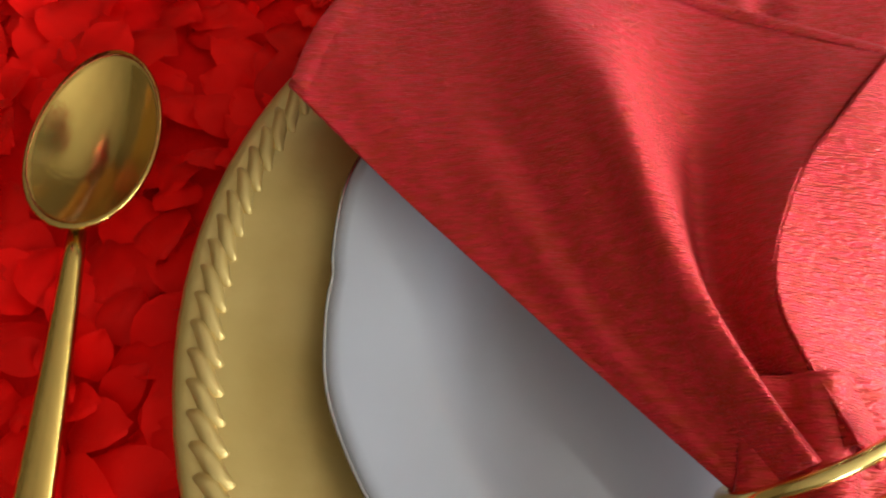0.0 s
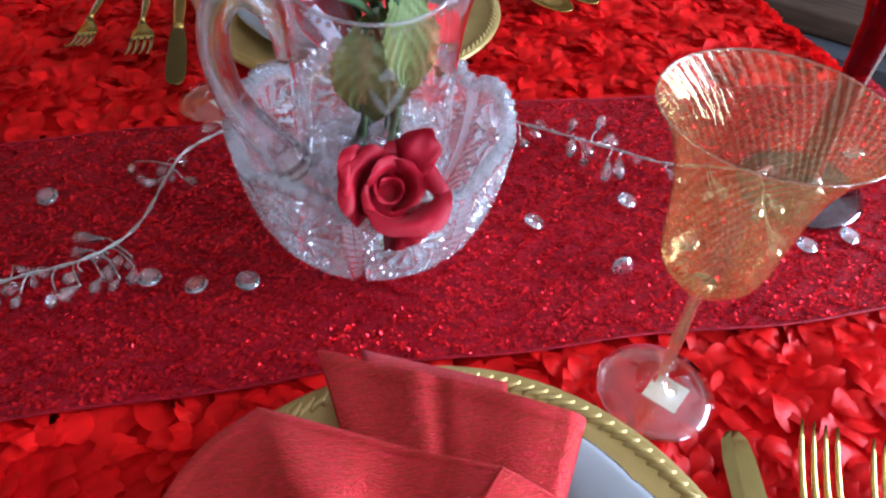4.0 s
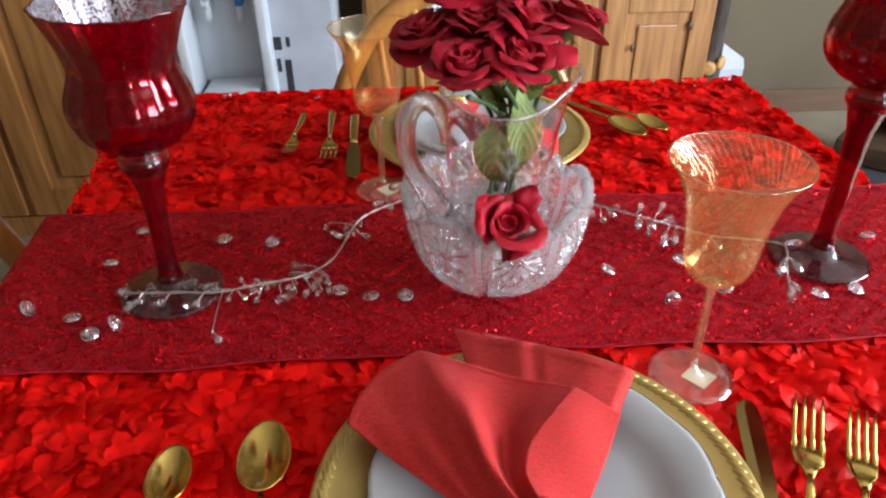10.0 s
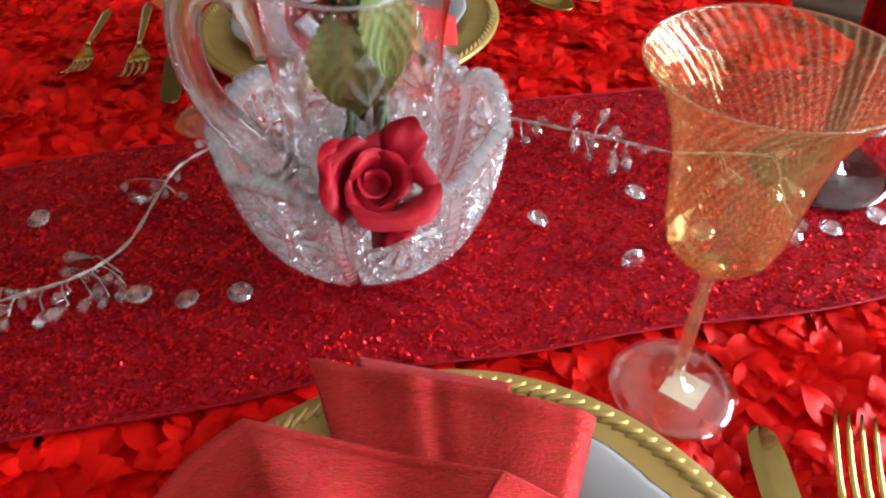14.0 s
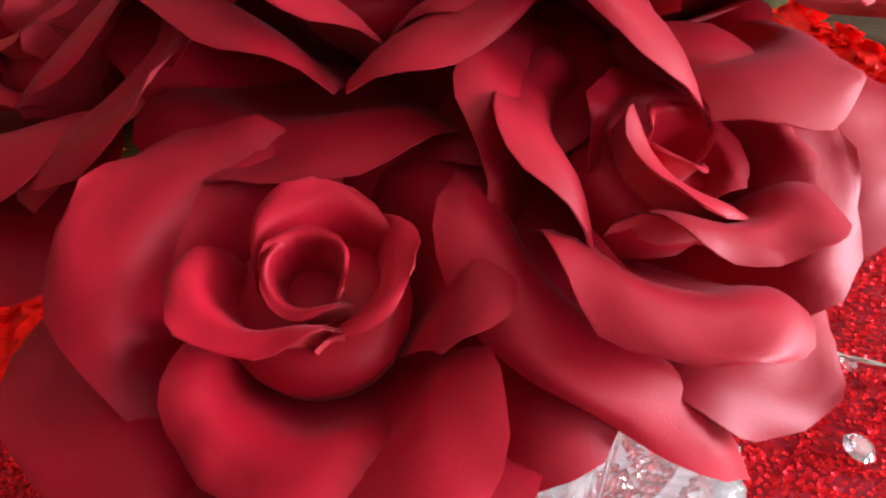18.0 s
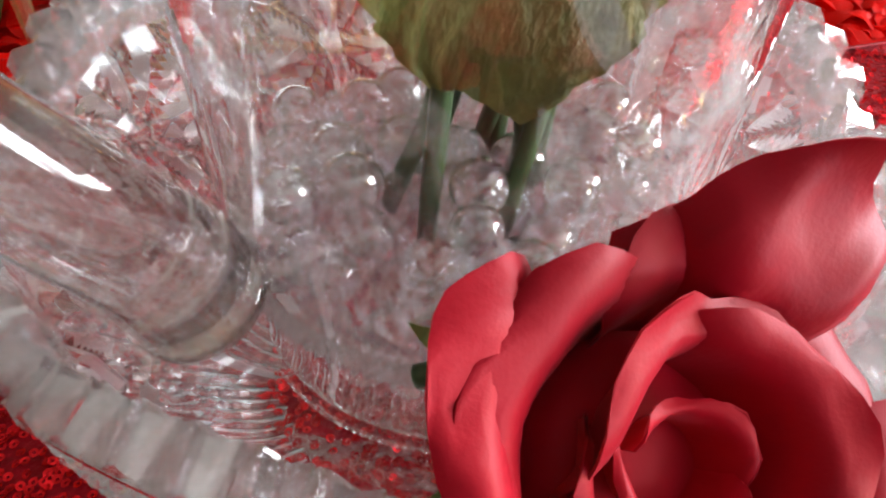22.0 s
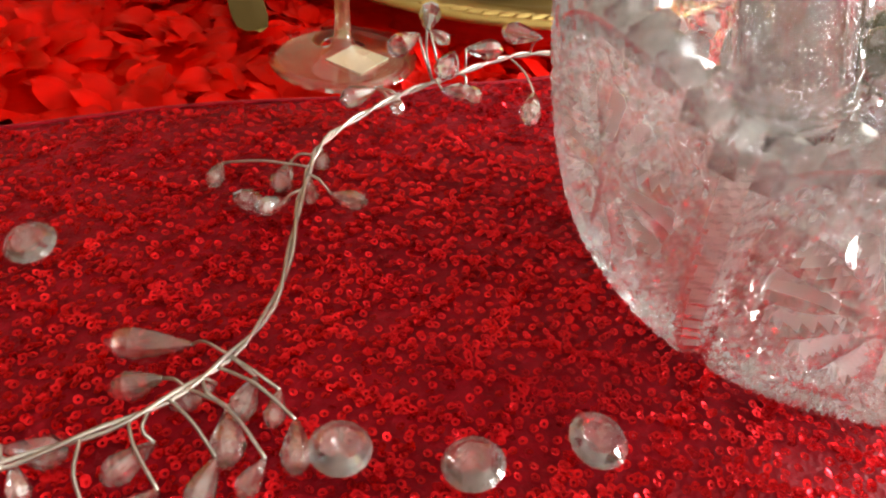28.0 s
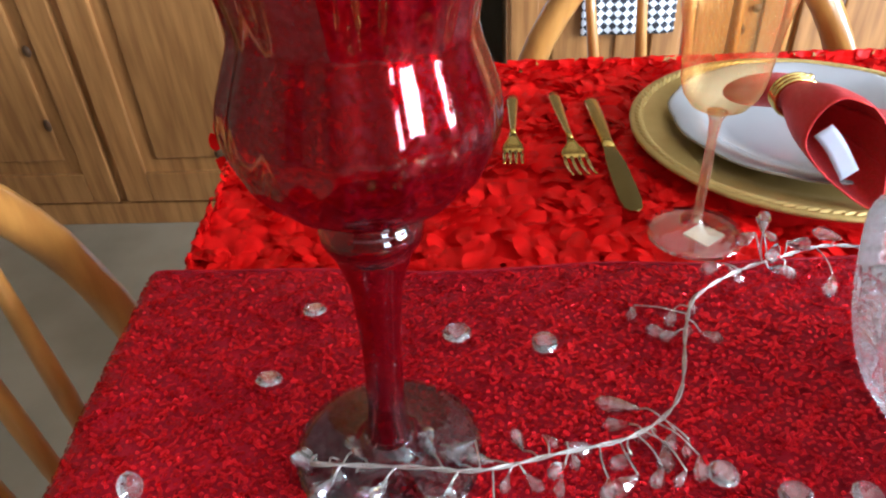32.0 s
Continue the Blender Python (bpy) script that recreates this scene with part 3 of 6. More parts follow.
# ---- chairs ----
def hoop_chair(name, m, label):
    """An oak chair with a bent hoop back and turned spindles; it looks to +y from its back at -y."""
    c = thing(name, label, "chair", m, group="chairs round the table")
    part("seat", lathe([(0.0, 0.425), (0.19, 0.425), (0.212, 0.437), (0.215, 0.452), (0.20, 0.462), (0.12, 0.455), (0, 0.452)], 40,
                       flute=lambda a, k: 1 + 0.06 * math.cos(2 * a)), M_OAK, c)
    hoop = []
    for k in range(29):
        a = math.pi * k / 28
        x, z = -0.262 * math.cos(a), 0.45 + 0.43 * math.sin(a) ** 0.9
        hoop.append((x, -0.17 - 0.16 * (z - 0.45), z))
    part("hoop", tube(hoop, 0.0185, 10, flat=1.15), M_OAK, c)
    for k in range(5):
        x = -0.13 + 0.065 * k
        top = 0.45 + 0.43 * math.sin(math.acos(-x * 1.1 / 0.25)) ** 0.9
        pts = [(x * (0.8 + 0.3 * s), -0.165 - 0.16 * (top - 0.45) * s, 0.45 + (top - 0.45) * s) for s in [i / 8 for i in range(9)]]
        part("spindle", tube(pts, [0.007, 0.0085, 0.010, 0.0105, 0.010, 0.009, 0.008, 0.0075, 0.007], 8), M_OAK, c)
    for sx in (-1, 1):
        for sy in (-1, 1):
            part("leg", tube([(0.13 * sx, 0.13 * sy, 0.43), (0.165 * sx, 0.165 * sy, 0.22), (0.20 * sx, 0.20 * sy, 0.0)],
                             [0.018, 0.021, 0.013], 10), M_OAK, c)
        part("stretcher", tube([(0.165 * sx, -0.165, 0.2), (0.165 * sx, 0.165, 0.2)], 0.011, 8), M_OAK, c)
    part("stretcher", tube([(-0.165, 0, 0.2), (0.165, 0, 0.2)], 0.011, 8), M_OAK, c)
    return c


chair = hoop_chair("dining_chair", Matrix.Translation((0.07, 0.86, 0)) @ rz(180), "honey oak hoop-back chair pushed up to the table")
end_chair = copy_thing(chair, Matrix.Translation((-0.45, 0.400, 0)) @ rz(-90))
tagged(end_chair, "honey oak hoop-back chair at the end of the table")

# checked towel that hangs in front of the sideboard
M_CHECK = bpy.data.materials.new("houndstooth_cotton")
M_CHECK.use_nodes = True
_n, _l = M_CHECK.node_tree.nodes, M_CHECK.node_tree.links
_ck = _n.new("ShaderNodeTexChecker")
_ck.inputs["Scale"].default_value = 62
_ck.inputs[1].default_value, _ck.inputs[2].default_value = (0.82, 0.84, 0.87, 1), (0.03, 0.03, 0.035, 1)
_co = _n.new("ShaderNodeTexCoord")
_mp = _n.new("ShaderNodeMapping")
_mp.inputs["Rotation"].default_value = (0, radians(45), 0)
_l.new(_co.outputs["Object"], _mp.inputs[0])
_l.new(_mp.outputs[0], _ck.inputs[0])
_l.new(_ck.outputs[0], _n["Principled BSDF"].inputs["Base Color"])
_n["Principled BSDF"].inputs["Roughness"].default_value = 0.85
towel = thing("kitchen_towel", "black and white houndstooth kitchen towel hanging on the sideboard", "towel", (0.0, 1.985, 0.0))
part("cloth", grid_sheet(lambda u, v: (0.04 + 0.25 * u, -0.004 * math.sin(u * 17) - 0.006, 0.41 + 0.44 * v), 24, 10, 0.003), M_CHECK, towel)

# ---- table and linen ----
# outline of the laid top: near and far corners, which the hanging cloth follows
NL, NR, FR, FL = Vector((-0.405, -0.24, 0)), Vector((0.645, -0.24, 0)), Vector((0.578, 0.90, 0)), Vector((-0.497, 0.90, 0))


def top_at(u, v):
    return (NL * (1 - u) + NR * u) * (1 - v) + (FL * (1 - u) + FR * u) * v


tb = thing("dining_table", "wooden dining table under a red cloth", "table", (0.075, 0.33, 0))
_o = Vector(tb.location)
bm = bmesh.new()
vs = []
for z in (T - 0.045, T - 0.017):
    vs.append([bm.verts.new(Vector((p.x * 0.985, p.y * 0.985, z)) - Vector((_o.x, _o.y, 0))) for p in (NL, NR, FR, FL)])
bm.faces.new(vs[0][::-1])
bm.faces.new(vs[1])
for i in range(4):
    bm.faces.new((vs[0][i], vs[0][(i + 1) % 4], vs[1][(i + 1) % 4], vs[1][i]))
part("tabletop", bm, M_OAK, tb, smooth=False)
for sx in (-1, 1):
    for sy in (-1, 1):
        part("leg", lathe([(0.025, 0), (0.03, 0.1), (0.022, 0.2), (0.034, 0.5), (0.036, T - 0.045)], 16), M_OAK, tb,
             m=Matrix.Translation((0.44 * sx, 0.46 * sy, 0)))

cl = thing("tablecloth", "bright red taffeta tablecloth covered with petal rosettes", "tablecloth", (0, 0, 0))
DROP = 0.24


def cloth_sheet(u, v):
    """The ground cloth: flat on top, bent down over all four sides."""
    a, b = u * 1.5 - 0.25, v * 1.5 - 0.25
    ca, cb_ = min(max(a, 0), 1), min(max(b, 0), 1)
    p = top_at(ca, cb_)
    over = max(abs(a - ca), abs(b - cb_)) / 0.25
    out = Vector((a - ca, b - cb_, 0))
    if out.length > 0:
        out.normalize()
    s = min(over, 1)
    wave = 0.012 * math.sin(24 * (ca + cb_)) * s
    p = p + out * (0.012 * min(1, s * 6) + 0.025 * s + wave)
    p.z = T - 0.011 - DROP * max(0, s - 0.03)
    return p


part("ground_cloth", grid_sheet(cloth_sheet, 90, 90), M_CLOTH_BASE, cl)


def cloth_petal(seed):
    """A round cloth petal that lies out from its foot at the origin along +x: places and faces."""
    rnd = random.Random(seed)
    w, h = rnd.uniform(0.019, 0.025), rnd.uniform(0.021, 0.028)
    lift, curl, dish = rnd.uniform(0.002, 0.005), rnd.uniform(0.0, 0.004), rnd.uniform(-0.003, 0.004)
    vs, fs = [], []
    nu, nv = 4, 5
    for j in range(nv + 1):
        v = j / nv
        half = w * 0.5 * math.sin(math.pi * (0.12 + 0.85 * v)) ** 0.55
        for i in range(nu + 1):
            s = i / nu * 2 - 1
            vs.append((h * v * (1 - 0.08 * s * s), s * half, lift * math.sin(v * 2.2) - curl * v ** 3 + dish * s * s * math.sin(v * math.pi) + 0.0012 * math.sin(4 * s + 6 * v + seed)))
    for j in range(nv):
        for i in range(nu):
            k = j * (nu + 1) + i
            fs.append((k, k + 1, k + nu + 2, k + nu + 1))
    return np.array(vs), np.array(fs)


PETAL_SHAPES = [cloth_petal(s) for s in range(14)]
CH1, CH2 = Vector((0.068, 0.016, 0)), Vector((0.088, 0.684, 0))
FEET = (Vector((0.232, 0.149, 0)), Vector((-0.055, 0.527, 0)))
rnd = random.Random(5)


def rosette(m, flat=1.0):
    """The poses of the petals of one rosette: rings that turn round its heart."""
    out = []
    for n, (r, count, size, rise) in enumerate(((0.000, 3, 0.50, 0.5), (0.008, 5, 0.62, 0.42), (0.017, 7, 0.78, 0.30), (0.028, 9, 0.95, 0.20), (0.040, 12, 1.05, 0.10))):
        start = rnd.uniform(0, 6.28)
        for k in range(count):
            a = start + 2 * math.pi * (k + rnd.uniform(-0.3, 0.3)) / count
            rr = r * rnd.uniform(0.85, 1.15)
            turn = rz(math.degrees(a) + rnd.uniform(25, 85))
            tilt = Matrix.Rotation(-(0.62 * rise + rnd.uniform(-0.10, 0.14)) * flat, 4, 'Y') @ Matrix.Rotation((0.14 + rnd.uniform(-0.25, 0.22)) * flat, 4, 'X')
            z = (-0.0085 + 0.0012 * (4 - n) + rnd.uniform(0, 0.0015)) * (1 if flat == 1 else 1.05)
            out.append((m @ Matrix.Translation((rr * math.cos(a), rr * math.sin(a), z)) @ turn @ tilt @ Matrix.Scale(size * rnd.uniform(0.85, 1.15), 4), rnd.randrange(14)))
    return out


petals = []
NX, NY = 13, 14
for j in range(NY + 1):
    for i in range(NX + 1):
        u = (i + (0.5 if j % 2 else 0)) / NX
        if u > 1:
            continue
        p = top_at(u, j / NY) + Vector((rnd.uniform(-0.012, 0.012), rnd.uniform(-0.012, 0.012), 0))
        petals += rosette(Matrix.Translation((p.x, p.y, T)) @ rz(rnd.uniform(0, 360)))


def free_place(q):
    """Whether nothing lies on this place of the cloth."""
    p = Vector((q.x, q.y, 0))
    if (p - CH1).length < 0.150 or (p - CH2).length < 0.150 or 0.200 < p.y < 0.480:
        return False
    return all((p - f).length > 0.034 for f in FEET)


petals = [(m, k) for m, k in petals if free_place(m @ Vector((0.012, 0, 0)))]
for side in range(4):
    a, b = ((NL, NR), (NR, FR), (FR, FL), (FL, NL))[side]
    out = Vector(((b - a).y, -(b - a).x, 0)).normalized()
    q = out.to_track_quat('Z', 'Y').to_matrix().to_4x4()
    for k in range(14):
        for row in range(3):
            p = a.lerp(b, (k + 0.5 * (row % 2)) / 13) + out * (-0.002 + 0.009 * row)
            petals += rosette(Matrix.Translation((p.x, p.y, T - 0.030 - 0.075 * row)) @ q @ rz(rnd.uniform(0, 360)), 0.45)


def lay_petal(m, k):
    """The petal's places on the cloth, kept under what lies on it."""
    vs = PETAL_SHAPES[k][0]
    a = np.array(m)
    w = vs @ a[:3, :3].T + a[:3, 3]
    top = w[:, 2] > T - 0.03
    lim = np.where((np.hypot(w[:, 0] - CH1.x, w[:, 1] - CH1.y) < 0.172) | (np.hypot(w[:, 0] - CH2.x, w[:, 1] - CH2.y) < 0.172) | ((w[:, 1] > 0.185) & (w[:, 1] < 0.497)), T - 0.0012, T + 0.0075)
    v = np.clip((w[:, 1] - NL.y) / (FL.y - NL.y), 0, 1)
    x0, x1 = NL.x + (FL.x - NL.x) * v, NR.x + (FR.x - NR.x) * v
    # petals bend down where they pass the table's edge
    for lo, ax, sg in ((x0, 0, -1), (x1, 0, 1), (FL.y, 1, 1)):
        d = np.maximum(0, (w[:, ax] - lo) * sg) * top
        w[:, ax] -= sg * 0.75 * d
        w[:, 2] -= 0.9 * d
    w[:, 2] = np.where(top, np.minimum(np.where((w[:, 0] > x0) & (w[:, 0] < x1) & (w[:, 1] < FL.y), np.maximum(w[:, 2], T - 0.0112), w[:, 2]), lim), w[:, 2])
    return w


# the petals beside the near setting are pieces of their own, the others one sheet
near = sorted(range(len(petals)), key=lambda i: (petals[i][0].translation - Vector((-0.06, 0.06, T))).length if petals[i][0].translation.y < 0.2 else 9)[:300]
for i in near:
    part_data("petal", lay_petal(*petals[i]), PETAL_SHAPES[petals[i][1]][1], M_CLOTH, cl)
skip = set(near)
V, F, base = [], [], 0
for i, (m, k) in enumerate(petals):
    if i not in skip:
        V.append(lay_petal(m, k))
        F.append(PETAL_SHAPES[k][1] + base)
        base += len(V[-1])
rest = part_data("petal_cover", np.concatenate(V).tolist(), np.concatenate(F).tolist(), M_CLOTH, cl, "overlapping red petals in rosettes")
rest["kind"] = "stuff"

# ---- table runner with sequins ----
rn = thing("table_runner", "burgundy table runner covered with tiny round sequins", "runner", (0, 0, 0))
RY0, RY1 = 0.193, 0.488


def edge_x(y, right):
    v = (y - NL.y) / (FL.y - NL.y)
    p = top_at(1 if right else 0, v)
    return p.x


def runner_point(x, y):
    """The runner's surface over a flattened place; past the table's ends it hangs down."""
    x0, x1 = edge_x(y, False) - 0.012, edge_x(y, True) + 0.012
    z = T + 0.0010 + 0.0014 * math.sin(23 * x + 9 * y) * math.sin(31 * y) + 0.0014 * math.sin(95 * y + 5 * math.sin(7 * x) + 2.2 * math.sin(19 * x)) * (0.4 + 0.6 * noise.noise(Vector((5 * x, 14 * y, 2.0))))
    yy = y + 0.004 * math.sin(9 * x + 1.0) + 0.002 * math.sin(31 * x)
    for edge, s in ((x0, -1), (x1, 1)):
        d = (x - edge) * s
        if d > 0:
            r = 0.016
            if d < r * 1.57:
                return Vector((edge + s * r * math.sin(d / r), yy, z - r * (1 - math.cos(d / r))))
            return Vector((edge + s * (r + 0.02 * (d - r * 1.57)), yy, z - r - (d - r * 1.57)))
    return Vector((x, yy, z))


RX0, RX1 = -0.72, 0.87
part("runner_cloth", grid_sheet(lambda u, v: runner_point(RX0 + (RX1 - RX0) * u, RY0 + (RY1 - RY0) * v), 200, 44), M_RUNNER, rn)
hem = [runner_point(RX0 + (RX1 - RX0) * k / 200, RY0) + Vector((0, 0, 0.0012)) for k in range(201)]
part("hem", tube(hem, 0.0010, 6), M_RUNNER, rn, "beaded hem")
hem = [runner_point(RX0 + (RX1 - RX0) * k / 200, RY1) + Vector((0, 0, 0.0012)) for k in range(201)]
part("hem", tube(hem, 0.0010, 6), M_RUNNER, rn, "beaded hem")


def sequin_field(step, xa, xb, size):
    """Small ring-shaped sequins sewn in wavering rows."""
    rnd = random.Random(11)
    rows = int((RY1 - RY0) / step)
    cols = int((xb - xa) / step)
    verts, faces = [], []
    ring = [(math.cos(2 * math.pi * k / 7), math.sin(2 * math.pi * k / 7)) for k in range(7)]
    for j in range(rows):
        for i in range(cols):
            x = xa + (i + 0.5 * (j % 2)) * step + rnd.uniform(-0.38, 0.38) * step + 0.9 * step * math.sin(j * 0.7 + 2 * math.sin(i * 0.23))
            y = RY0 + 0.002 + j * step + 1.1 * step * math.sin(i * 0.55 + 3 * math.sin(j * 0.31)) + rnd.uniform(-0.4, 0.4) * step
            if not RY0 + 0.001 < y < RY1 - 0.001:
                continue
            c = runner_point(x, y)
            c2 = runner_point(x + 0.001, y)
            ex = (c2 - c).normalized()
            ey = Vector((0, 1, 0))
            ez = ex.cross(ey)
            # sequins tipped further here to imitate a patch of light thrown on the runner
            glint_patch = ((x - 0.065) / 0.045) ** 2 + ((y - 0.216) / 0.024) ** 2 < 1 + 0.5 * math.sin(90 * x)
            sd = 0.45 if rnd.random() < (0.75 if glint_patch else 0.10) else 0.19
            ta, tb_ = rnd.gauss(0, sd), rnd.gauss(0, sd)
            ex = (ex + ez * ta).normalized()
            ey = (ey + ez * tb_).normalized()
            c = c + ez * (0.0009 + rnd.uniform(0, 0.0006))
            base = len(verts)
            for rad in (size, size * 0.36):
                for cx, sy in ring:
                    verts.append(c + ex * (cx * rad) + ey * (sy * rad) - ez * (0.00012 if rad < size else 0))
            for k in range(7):
                k2 = (k + 1) % 7
                faces.append((base + k, base + k2, base + 7 + k2, base + 7 + k))
    ob = part_data("sequin_cover", verts, faces, M_SEQUIN, rn, "tiny red ring sequins in rows", smooth=False)
    ob["kind"] = "stuff"


sequin_field(0.0029, -0.56, 0.70, 0.00145)


# ---- plates ----
def charger(name, c, label):
    p = thing(name, label, "charger plate", (c.x, c.y, T + 0.001), group="charger plates")
    R = 0.167
    prof = [(0, 0.002), (0.085, 0.002), (0.108, 0.0035), (0.122, 0.008), (0.133, 0.0125), (0.140, 0.0140), (0.157, 0.0165), (0.1625, 0.0175), (0.1655, 0.0172), (R, 0.0155),
            (R - 0.0005, 0.0135), (0.160, 0.0135), (0.135, 0.0095), (0.12, 0.004), (0.10, 0.0), (0, 0.0)]
    part("dish", lathe(prof, 96), M_GOLD_MATT, p)
    n = 116
    for k in range(n):
        a = 2 * math.pi * k / n
        m = Matrix.Translation((0.1578 * math.cos(a), 0.1578 * math.sin(a), 0.0162)) @ rz(math.degrees(a) - 50) @ Matrix.Rotation(radians(-5), 4, 'Y')
        if k == 0:
            bm = bmesh.new()
            bmesh.ops.create_icosphere(bm, subdivisions=2, radius=1.0)
            for v in bm.verts:
                v.co = Vector((v.co.x * 0.0092, v.co.y * 0.0029 - 0.0016 * math.sin(v.co.x * 2.6), v.co.z * 0.0026))
            first = part("rope_bead", bm, M_GOLD_MATT, p, m=m)
        else:
            link("rope_bead", first.data, None, p, m=m)
    return p


charger("charger_plate", CH1, "matt gold charger plate with rope-patterned rim on the cloth")
charger("charger_plate", CH2, "matt gold charger plate at the far setting")


def dinner_plate(c, label):
    p = thing("dinner_plate", label, "plate", (c.x, c.y, T + 0.0045), group="dinner plates")
    R = 0.130
    wob = lambda a, k: 1 + (0.022 * abs(math.sin(6 * a)) ** 0.8 - 0.014 + 0.004 * math.cos(24 * a) * 0.4) * min(1, k / 6)
    prof = [(0.0, 0.006), (0.075, 0.006), (0.088, 0.0075), (0.096, 0.012), (0.104, 0.0165), (0.118, 0.0195), (0.1255, 0.0208), (0.1285, 0.0208), (R, 0.0195), (R - 0.0005, 0.018), (0.118, 0.0155),
            (0.102, 0.012), (0.088, 0.003), (0.078, 0.0), (0.0, 0.0)]
    part("dish", lathe(prof, 144, flute=lambda a, k: wob(a, k if k < 9 else 14 - k)), M_CHINA, p)
    line = [(R * 1.0 * wob(2 * math.pi * k / 144, 8) * math.cos(2 * math.pi * k / 144), R * wob(2 * math.pi * k / 144, 8) * math.sin(2 * math.pi * k / 144), 0.0197) for k in range(145)]
    part("edge_line", tube(line, 0.0007, 6), M_SILVER_LINE, p, "thin silver line on the scalloped edge")
    return p


dinner_plate(Vector((0.074, 0.019, 0)), "white china dinner plate with scalloped silver edge on the charger")
dinner_plate(Vector((0.090, 0.690, 0)), "white china dinner plate with a scalloped edge at the far setting")


def aim(p, d, spin=0):
    """A pose at p whose +z looks along d."""
    return Matrix.Translation(p) @ Vector(d).to_track_quat('Z', 'Y').to_matrix().to_4x4() @ rz(spin)


# ---- napkins ----
def napkin_front():
    np_ = thing("napkin", "crimson satin napkin gathered in a gold ring, fanned over the plate", "napkin", (0, 0, T))
    apex = Vector((0.066, -0.035, 0.046))

    def along(line, u):
        k = u * (len(line) - 1)
        i = min(int(k), len(line) - 2)
        return line[i].lerp(line[i + 1], k - i)

    # undermost layer, of which a strip shows behind the others
    under_l, under_r = Vector((0.046, 0.196, 0.024)), Vector((0.130, 0.150, 0.034))
    part("under_fold", grid_sheet(lambda u, v: apex.lerp(under_l.lerp(under_r, u), v) + Vector((0, 0, 0.006 * math.sin(math.pi * v) - 0.008 * (1 - v))), 20, 20, 0.0009), M_NAPKIN, np_)

    # back layer: flat, with a doubled hem along its top and a soft fold down its right side
    def back(u, v):
        left, right = Vector((0.019, 0.193, 0.035)), Vector((0.166, 0.113, 0.052))
        top = left.lerp(right, u) + Vector((0, 0, 0.004 * math.sin(math.pi * u)))
        p = (apex + Vector((0.02 * (u - 0.4), 0, -0.016))).lerp(top, v)
        p.z += 0.001 * math.sin(math.pi * v) * (0.7 + 0.3 * math.sin(u * 9)) - 0.004 + 0.0012 * math.sin(u * 17 + 1) * v * v
        p.z -= 0.006 * max(0, (u - 0.93) / 0.07) ** 2
        p.z -= 0.0030 * math.exp(-((u - 0.46) / 0.05) ** 2) * v
        p.y += 0.0012 * math.sin(u * 13 + 0.6) * v ** 3
        return p
    part("back_fold", grid_sheet(back, 80, 44, 0.0009), M_NAPKIN, np_)
    part("hem", grid_sheet(lambda u, v: back(u, 0.945 + 0.052 * v) + Vector((0, 0, 0.0009 * math.sin(math.pi * (0.15 + 0.7 * v)))), 80, 4), M_NAPKIN, np_, "turned hem")

    # front layer: a broad fold from the ring, creased where its right end turns over as a flap
    tip, corner, flap = Vector((-0.072, 0.074, 0.041)), Vector((0.108, 0.086, 0.0570)), Vector((0.140, 0.064, 0.0470))
    edge = smooth_path([tip, Vector((-0.064, 0.100, 0.044)), Vector((-0.044, 0.127, 0.046)), Vector((-0.014, 0.146, 0.046))], 10)[:-1] + [Vector((-0.014, 0.146, 0.046)).lerp(corner, k / 36) for k in range(37)]
    crease = smooth_path([apex + Vector((0.004, 0.004, 0.010)), Vector((0.057, 0.004, 0.0575)), Vector((0.0690, 0.0380, 0.0590)), Vector((0.0875, 0.0620, 0.0590)), corner], 8)
    low_l, low_r = apex + Vector((-0.018, -0.006, -0.006)), apex + Vector((0.017, -0.001, -0.004))

    def main(u, v):
        left = low_l.lerp(tip, v) + Vector((0, 0, -0.004 * math.sin(math.pi * v)))
        right = along(crease, v)
        p = left.lerp(right, u)
        # the top edge bulges out past the straight line from tip to corner
        bulge = along(edge, u) - tip.lerp(corner, u)
        p += bulge * v ** 1.5
        body = math.sin(math.pi * min(1, 0.10 + 0.84 * v)) ** 0.8
        hump = lambda c, w: math.exp(-((u - c) / w) ** 2)
        p.z += body * (0.0135 * hump(0.46 + 0.08 * (1 - v), 0.17) - 0.0105 * hump(0.80, 0.12) + 0.0030 * hump(0.16, 0.09) * math.sin(math.pi * v) * (1.2 - 0.5 * v))
        p.z += 0.0006 * math.sin(19 * u + 6 * v) * body + 0.0004 * math.sin(37 * u - 11 * v) * body
        return p

    def turned(u, v):
        right = low_r.lerp(flap, v) + Vector((0.002 * math.sin(math.pi * v), 0, -0.002 * math.sin(math.pi * v)))
        p = along(crease, v).lerp(right, u)
        p.z += 0.0035 * math.sin(math.pi * u) * (0.4 + 0.6 * v) * (1 - 0.5 * v) + 0.0008 * math.sin(9 * v + 4 * u)
        return p
    part("front_fold", grid_sheet(main, 110, 60, 0.0009), M_NAPKIN, np_)
    part("turned_flap", grid_sheet(turned, 40, 60, 0.0009), M_NAPKIN, np_, "creased flap of the front fold")
    part("hem", grid_sheet(lambda u, v: main(0.02 + 0.97 * u, 0.955 + 0.042 * v) + Vector((0, 0, 0.0008 * math.sin(math.pi * (0.15 + 0.7 * v)))), 110, 4), M_NAPKIN, np_, "turned hem")

    # gathered neck and tail through the ring
    def tail(u, v):
        a = 2 * math.pi * u
        r = (0.0150 + 0.017 * max(0, v - 0.3)) * (1 + 0.16 * math.sin(5 * a))
        return apex + Vector((r * math.cos(a) * 1.12, 0.020 - 0.070 * v, r * math.sin(a) * 0.7 - 0.020 * v))
    part("tail", grid_sheet(tail, 60, 14), M_NAPKIN, np_)
    return np_


